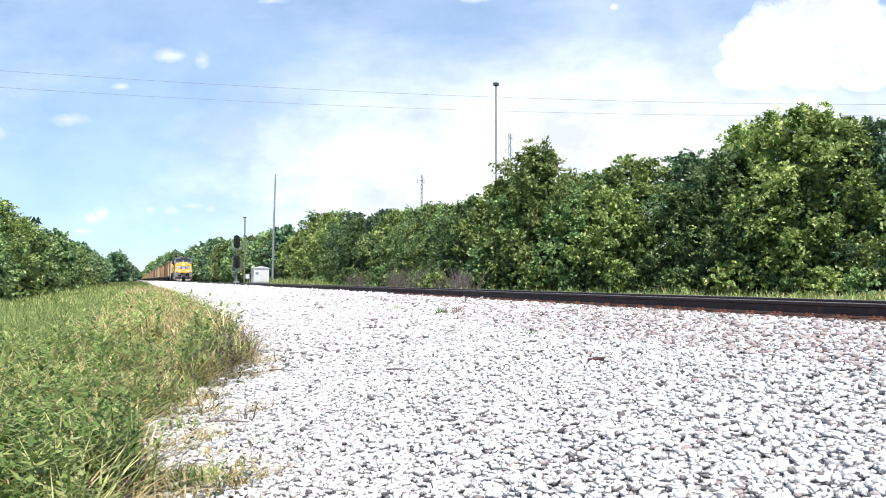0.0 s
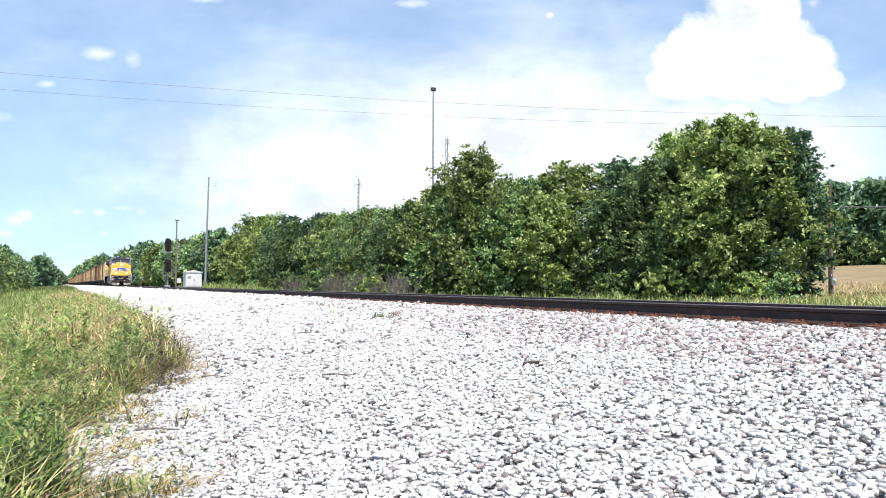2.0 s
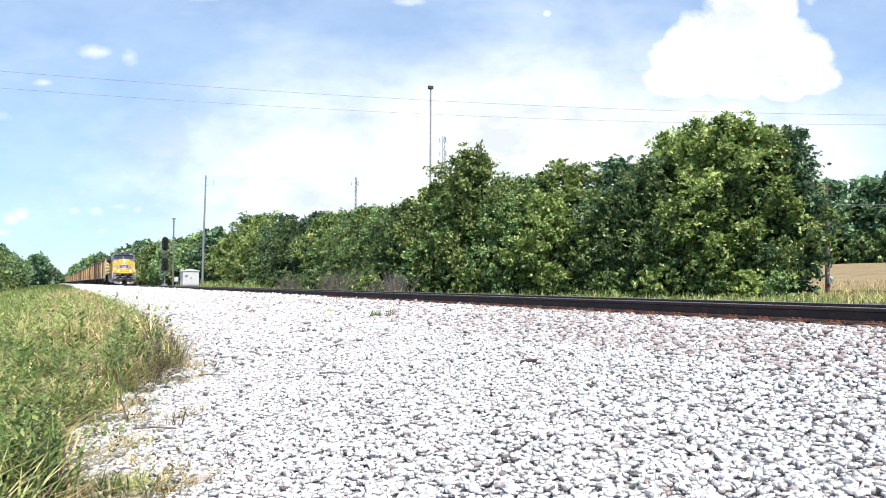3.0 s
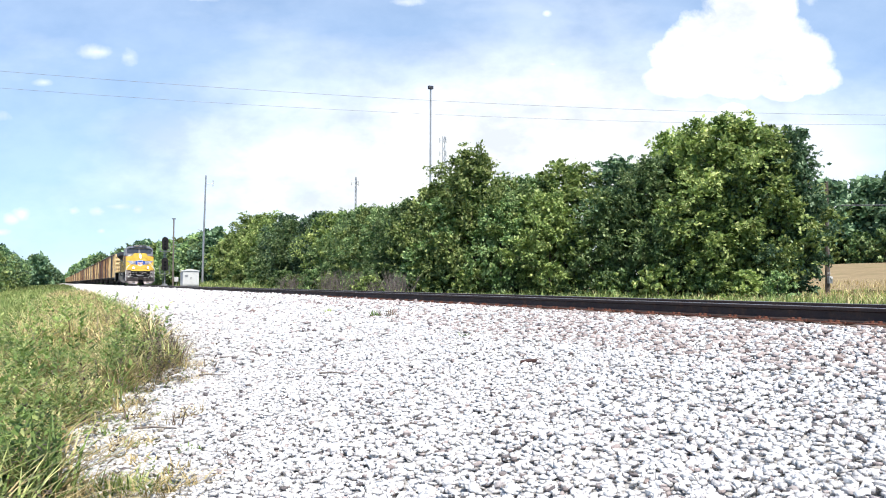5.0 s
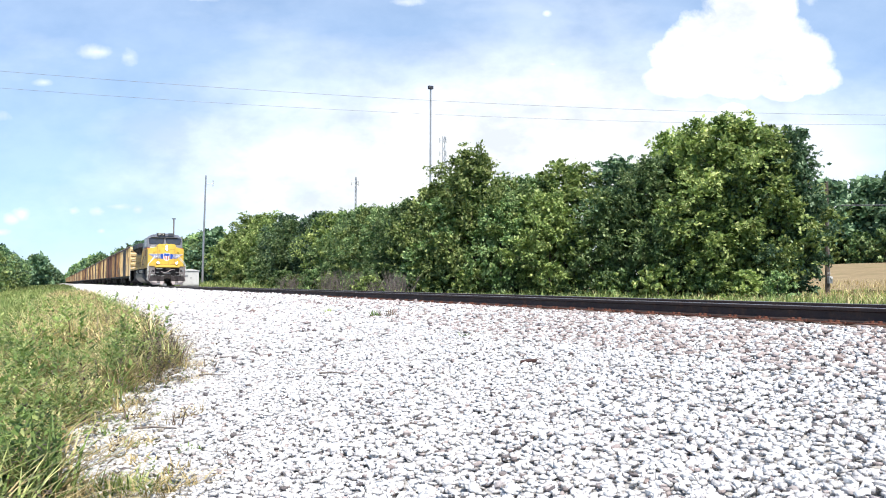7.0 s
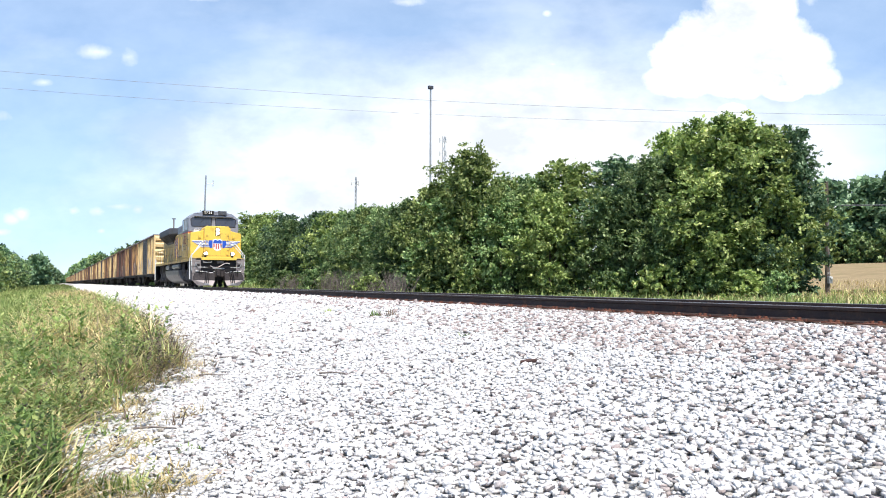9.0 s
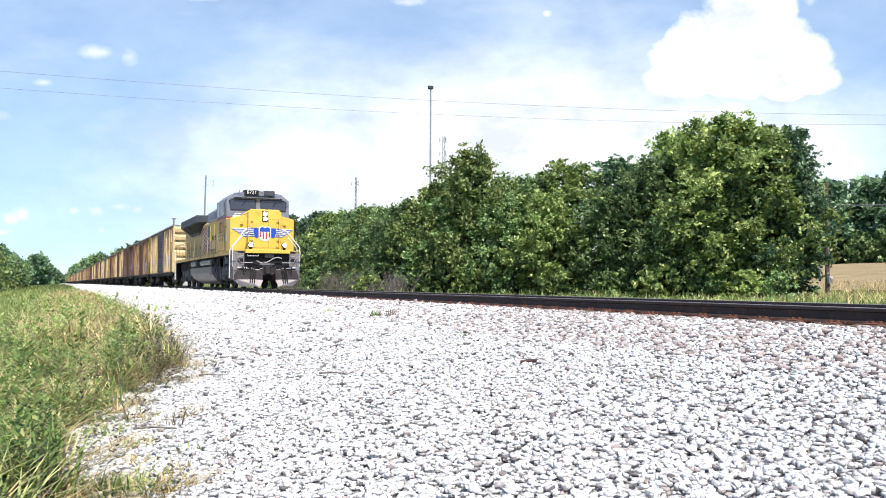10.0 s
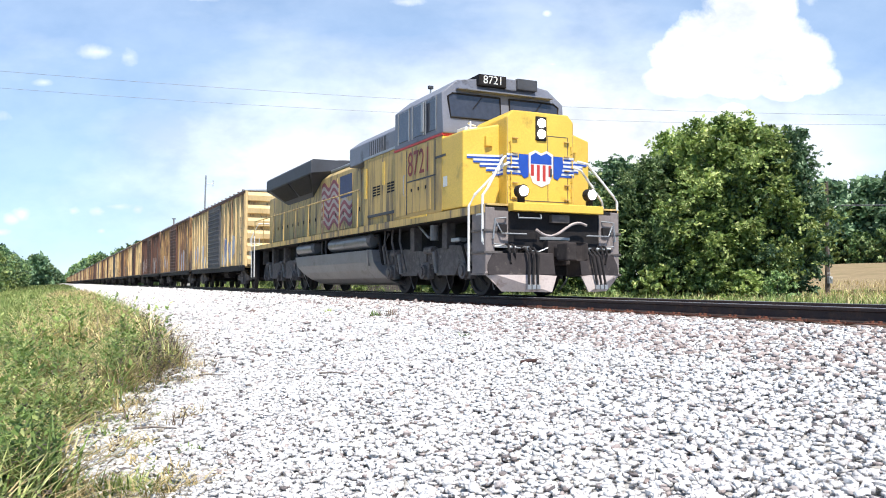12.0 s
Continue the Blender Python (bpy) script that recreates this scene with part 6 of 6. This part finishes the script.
    tube(bm, [(-6.2, -0.8, 0.72), (-7.4, -0.8, 0.72)], 0.2, 12)
    part("centre_sill", bm, M["black"], car, "black centre sill and cross bearers")
    for x in (-2.0, -LENGTH + 2.0):
        car_truck(car, x, keep)
    return car


BOX_KINDS = [
    boxcar("weathered yellow boxcar with a dark ribbed door and graffiti", M["box_yellow"], M["box_dark"], M["box_end"], ("tag_white", "tag_blue", "tag_white"), 1, True),
    boxcar("rust-brown boxcar with sprayed pale patches", M["box_brown"], M["box_brown"], M["box_brown"], ("tag_white", "flagwhite"), 2, True),
    boxcar("gold and brown weathered boxcar with a dark door", M["box_gold"], M["box_brown"], M["box_gold"], ("tag_white", "flagwhite"), 3, True),
    boxcar("weathered yellow boxcar with a brown door", M["box_yellow"], M["box_brown"], M["box_yellow"], None, 4, False),
]
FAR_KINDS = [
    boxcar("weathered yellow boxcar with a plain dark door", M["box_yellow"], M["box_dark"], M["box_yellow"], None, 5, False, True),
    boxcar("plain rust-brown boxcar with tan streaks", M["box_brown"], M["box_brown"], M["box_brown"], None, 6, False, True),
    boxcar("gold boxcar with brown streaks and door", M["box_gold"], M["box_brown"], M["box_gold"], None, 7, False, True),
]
ORDER = [0, 2, 1, 3, 2, 0, 3, 2]
FAR_ORDER = [0, 1, 2, 0, 2, 2, 0, 1, 0]
cars = []
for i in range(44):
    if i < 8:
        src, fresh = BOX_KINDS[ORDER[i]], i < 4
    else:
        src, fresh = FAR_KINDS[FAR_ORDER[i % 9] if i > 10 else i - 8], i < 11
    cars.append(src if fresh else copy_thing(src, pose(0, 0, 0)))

# ---------------------------------------------------------------- signals, poles and wires


def gz(x, y):
    return float(ground_z(x, y))


# signal mast with two heads and a ladder
sg = thing("railway_signal", "tall railway signal mast with two dark round-topped heads", "railway signal", at=pose(-113.5, 4.0, gz(-113.5, 4.0)))
part("mast", tube(B(), [(0, 0, -0.1), (0, 0, 6.3)], 0.075, 10), M["galv"], sg, "grey steel mast")
part("base", box(B(), -0.35, 0.35, -0.35, 0.35, -0.1, 0.25, 0.03), M["galv"], sg)
for z in (5.7, 2.95):
    bg = part("signal_head", prism(B(), [(0.42 * math.cos(a), z + 0.35 + 0.42 * math.sin(a)) for a in np.linspace(0, math.pi, 9)] + [(-0.42, z - 0.75), (-0.25, z - 0.95), (0.25, z - 0.95), (0.42, z - 0.75)], "x", 0.16, 0.20), M["black"], sg, "black signal target")
    for dz in (0.35, -0.05, -0.45):
        part("hood", tube(B(), [(0.2, 0, z + dz), (0.46, 0, z + dz)], 0.13, 12), M["black"], bg)
for z in (4.55, 1.55):
    cage = part("platform", box(B(), -0.55, 0.45, -0.62, 0.62, z, z + 0.05), M["galv"], sg, "grey service platform")
    for s in (-1, 1):
        for x in (-0.5, 0.4):
            part("post", tube(B(), [(x, s * 0.6, z), (x, s * 0.6, z + 1.1)], 0.025, 6), M["galv"], cage)
        part("guard_rail", tube(B(), [(-0.5, s * 0.6, z + 1.1), (0.4, s * 0.6, z + 1.1)], 0.025, 6), M["galv"], cage)
lad = part("ladder", tube(B(), [(-0.35, -0.2, 0), (-0.2, -0.2, 5.6)], 0.025, 6), M["galv"], sg)
part("ladder_rail", tube(B(), [(-0.35, 0.2, 0), (-0.2, 0.2, 5.6)], 0.025, 6), M["galv"], lad)
for k in range(17):
    part("rung", tube(B(), [(-0.34 + 0.009 * k, -0.2, 0.3 + 0.31 * k), (-0.34 + 0.009 * k, 0.2, 0.3 + 0.31 * k)], 0.015, 5), M["galv"], lad)

# relay cabinet
rc = thing("relay_cabinet", "white painted steel relay cabinet with a peaked roof", "equipment cabinet", at=pose(-95.6, 4.6, -0.14))
part("body", box(B(), -1.0, 1.1, -0.82, 0.92, 0.12, 1.72, 0.02), M["cabinet"], rc)
part("plinth", box(B(), -0.95, 1.05, -0.78, 0.88, -0.1, 0.12), M["galv"], rc)
part("roof", prism(B(), [(-0.93, 1.72), (1.03, 1.72), (1.03, 1.78), (0.05, 1.98), (-0.93, 1.78)], "x", -1.2, 1.2, 0.01), M["cabinet"], rc)
for s in (0, 1):
    dr = part("door", box(B(), 1.1, 1.125, -0.78 + s * 0.84, 0.02 + s * 0.84, 0.22, 1.66, 0.008), M["cabinet"], rc, "white steel door")
    part("handle", box(B(), 1.125, 1.16, -0.02 + s * 0.12, 0.02 + s * 0.12, 0.85, 1.05, 0.005), M["galv"], dr)
part("label_plate", box(B(), 1.128, 1.134, -0.62, -0.28, 1.05, 1.3), M["galv"], rc)
mb = thing("junction_box", "small pale round junction box on a post", "junction box", at=pose(-112.0, 5.3, gz(-112, 5.3)))
part("post", tube(B(), [(0, 0, -0.1), (0, 0, 0.9)], 0.04, 8), M["galv"], mb)
part("box", box(B(), -0.15, 0.15, -0.25, 0.25, 0.55, 1.15, 0.04), M["cabinet"], mb)

# slim mast and tall pole beside it
ms = thing("radio_mast", "slim brown pole with a small antenna bar on top", "mast", at=pose(-117, 5.5, gz(-117, 5.5)))
part("pole", tube(B(), [(0, 0, -0.1), (0, 0, 9.2)], 0.12, 10, 0.09), M["pole"], ms)
part("antenna", box(B(), -0.08, 0.08, -0.24, 0.24, 9.13, 9.27, 0.02), M["darkgrey"], ms)
tp = thing("utility_pole", "tall pale steel pole with a small side antenna", "pole", at=pose(-108.3, 8.0, gz(-108.3, 8.0)))
part("pole", tube(B(), [(0, 0.06, -0.1), (0.0, 0.16, 7), (0.25, 0.28, 14.3)], 0.16, 12, 0.09), M["galv"], tp)
part("antenna_arm", tube(B(), [(0.2, 0.38, 13.2), (0.2, 1.2, 13.3)], 0.03, 6), M["galv"], tp)
part("antenna", tube(B(), [(0.2, 1.2, 12.9), (0.2, 1.2, 13.7)], 0.06, 8), M["cabinet"], tp)
part("insulator", tube(B(), [(0.05, -0.05, 7.0), (0.05, -0.6, 7.3)], 0.05, 6), M["galv"], tp)

# far masts
mono = thing("cell_mast", "tall slim steel monopole mast with a dark head", "mast", at=pose(-171.4, 69, gz(-171.4, 69)))
part("pole", tube(B(), [(0, 0, -0.5), (0, 0, 46.5)], 0.30, 12, 0.20), M["galv"], mono)
part("head", box(B(), -0.4, 0.4, -0.6, 0.6, 46.4, 47.2, 0.15), M["darkgrey"], mono)


def lattice(name, label, x, y, h, w, bars):
    t = thing(name, label, "mast", at=pose(x, y, gz(x, y)))
    for a in range(3):
        c, s = math.cos(2.094 * a) * w, math.sin(2.094 * a) * w
        part("leg", tube(B(), [(c, s, -1), (c * 0.5, s * 0.5, h)], 0.16, 5), M["galv"], t)
    n = int(h / (w * 3))
    bm = B()
    for k in range(n):
        for a in range(3):
            f0, f1 = w * (1 - 0.5 * k / n), w * (1 - 0.5 * (k + 1) / n)
            tube(bm, [(f0 * math.cos(2.094 * a), f0 * math.sin(2.094 * a), k * h / n), (f1 * math.cos(2.094 * a + 2.094), f1 * math.sin(2.094 * a + 2.094), (k + 1) * h / n)], 0.09, 4)
    part("bracing", bm, M["galv"], t)
    for z in bars:
        for a in range(3):
            c, s = math.cos(2.094 * a), math.sin(2.094 * a)
            part("antenna_panel", box(B(), 2.2 * c - 0.3, 2.2 * c + 0.3, 2.2 * s - 0.3, 2.2 * s + 0.3, z - 1.2, z + 1.2, 0.1), M["cabinet"], t)
            part("arm", tube(B(), [(0, 0, z), (2.2 * c, 2.2 * s, z)], 0.08, 5), M["galv"], t)
    return t


lattice("lattice_tower", "far grey lattice tower with antenna arms", -376.8, 170.1, 77, 1.5, (75, 68))
lattice("lattice_tower", "far slim grey lattice mast", -397, 129.4, 56, 0.7, (53,))

# service pole by the field
up = thing("utility_pole", "weathered wooden service pole with a meter box", "pole", at=pose(-47.0, 48.3, gz(-47, 48.3)))
part("pole", tube(B(), [(0, 0, -0.3), (0.05, 0.02, 9.6)], 0.20, 12, 0.14), M["pole_dark"], up)
meter = part("meter_box", box(B(), 0.14, 0.34, -0.2, 0.2, 1.15, 1.75, 0.03), M["galv"], up, "grey meter box")
part("meter", tube(B(), [(0.34, 0, 1.6), (0.44, 0, 1.6)], 0.11, 14), M["lens"], meter)
part("label_plate", box(B(), 0.15, 0.17, -0.14, 0.14, 1.9, 2.1), M["cabinet"], up)
part("conduit", tube(B(), [(0.17, 0, -0.2), (0.17, 0, 6.4)], 0.03, 6), M["galv"], up)
part("weatherhead", tube(B(), [(0.17, 0.0, 6.4), (0.22, 0.3, 7.1), (0.3, 0.9, 7.6)], 0.035, 6), M["galv"], up)


def wire(label, a, b, sag, r, n=40):
    bm = B()
    a, b = Vector(a), Vector(b)
    tube(bm, [a.lerp(b, i / n) - Vector((0, 0, sag * 4 * (i / n) * (1 - i / n))) for i in range(n + 1)], r, 5)
    return tagged(part("overhead_wire", bm, M["wire"]), label, "wire", "overhead wires")


# the span runs on in its own direction past both ends of what is seen
dx, dy = (-41.8 + 56.4) / 61.1, 1.0
a, b = Vector((-56.4 - 25 * dx * 1.0, -37.3, 13.9)), Vector((-41.8 + 25 * dx, 73.8, 14.0))
wire("long overhead power wire crossing the line", (a.x, a.y, 14.5), (b.x, b.y, 14.65), 1.85, 0.011)
wire("lower overhead power wire crossing the line", (a.x, a.y, 13.4), (b.x, b.y, 14.1), 1.95, 0.010)
wire("pale service drop wire leaving the wooden pole", (-46.7, 49.2, gz(-47, 48.3) + 7.6), (-20, 62.0, 6.4), 0.35, 0.045)

# ---------------------------------------------------------------- what moves
# a steady run that eases off slightly towards the end
SPEED = 12.85
RUN = [(float(t), -51.75 - SPEED * (9 - t)) for t in range(10)] + [(9.5, -45.38), (10.0, -39.08), (10.5, -32.88), (11.0, -26.75), (11.5, -20.66), (12.0, -14.6)]


def run_x(t):
    return float(np.interp(t, [r[0] for r in RUN], [r[1] for r in RUN]))


def motions():
    walk(loco, [(t, pose(x, 0, 0)) for t, x in RUN])
    for i, car in enumerate(cars):
        walk(car, [(t, pose(x - 21.5 - PITCH * i, 0, 0)) for t, x in RUN])
    for w, r in wheelsets:
        at = w.location.copy()
        walk(w, [(k / 30, pose(at.x, at.y, at.z, 0, math.degrees((run_x(k / 30) - RUN[0][1]) / r) % 360, 0)) for k in range(361)])


motions()
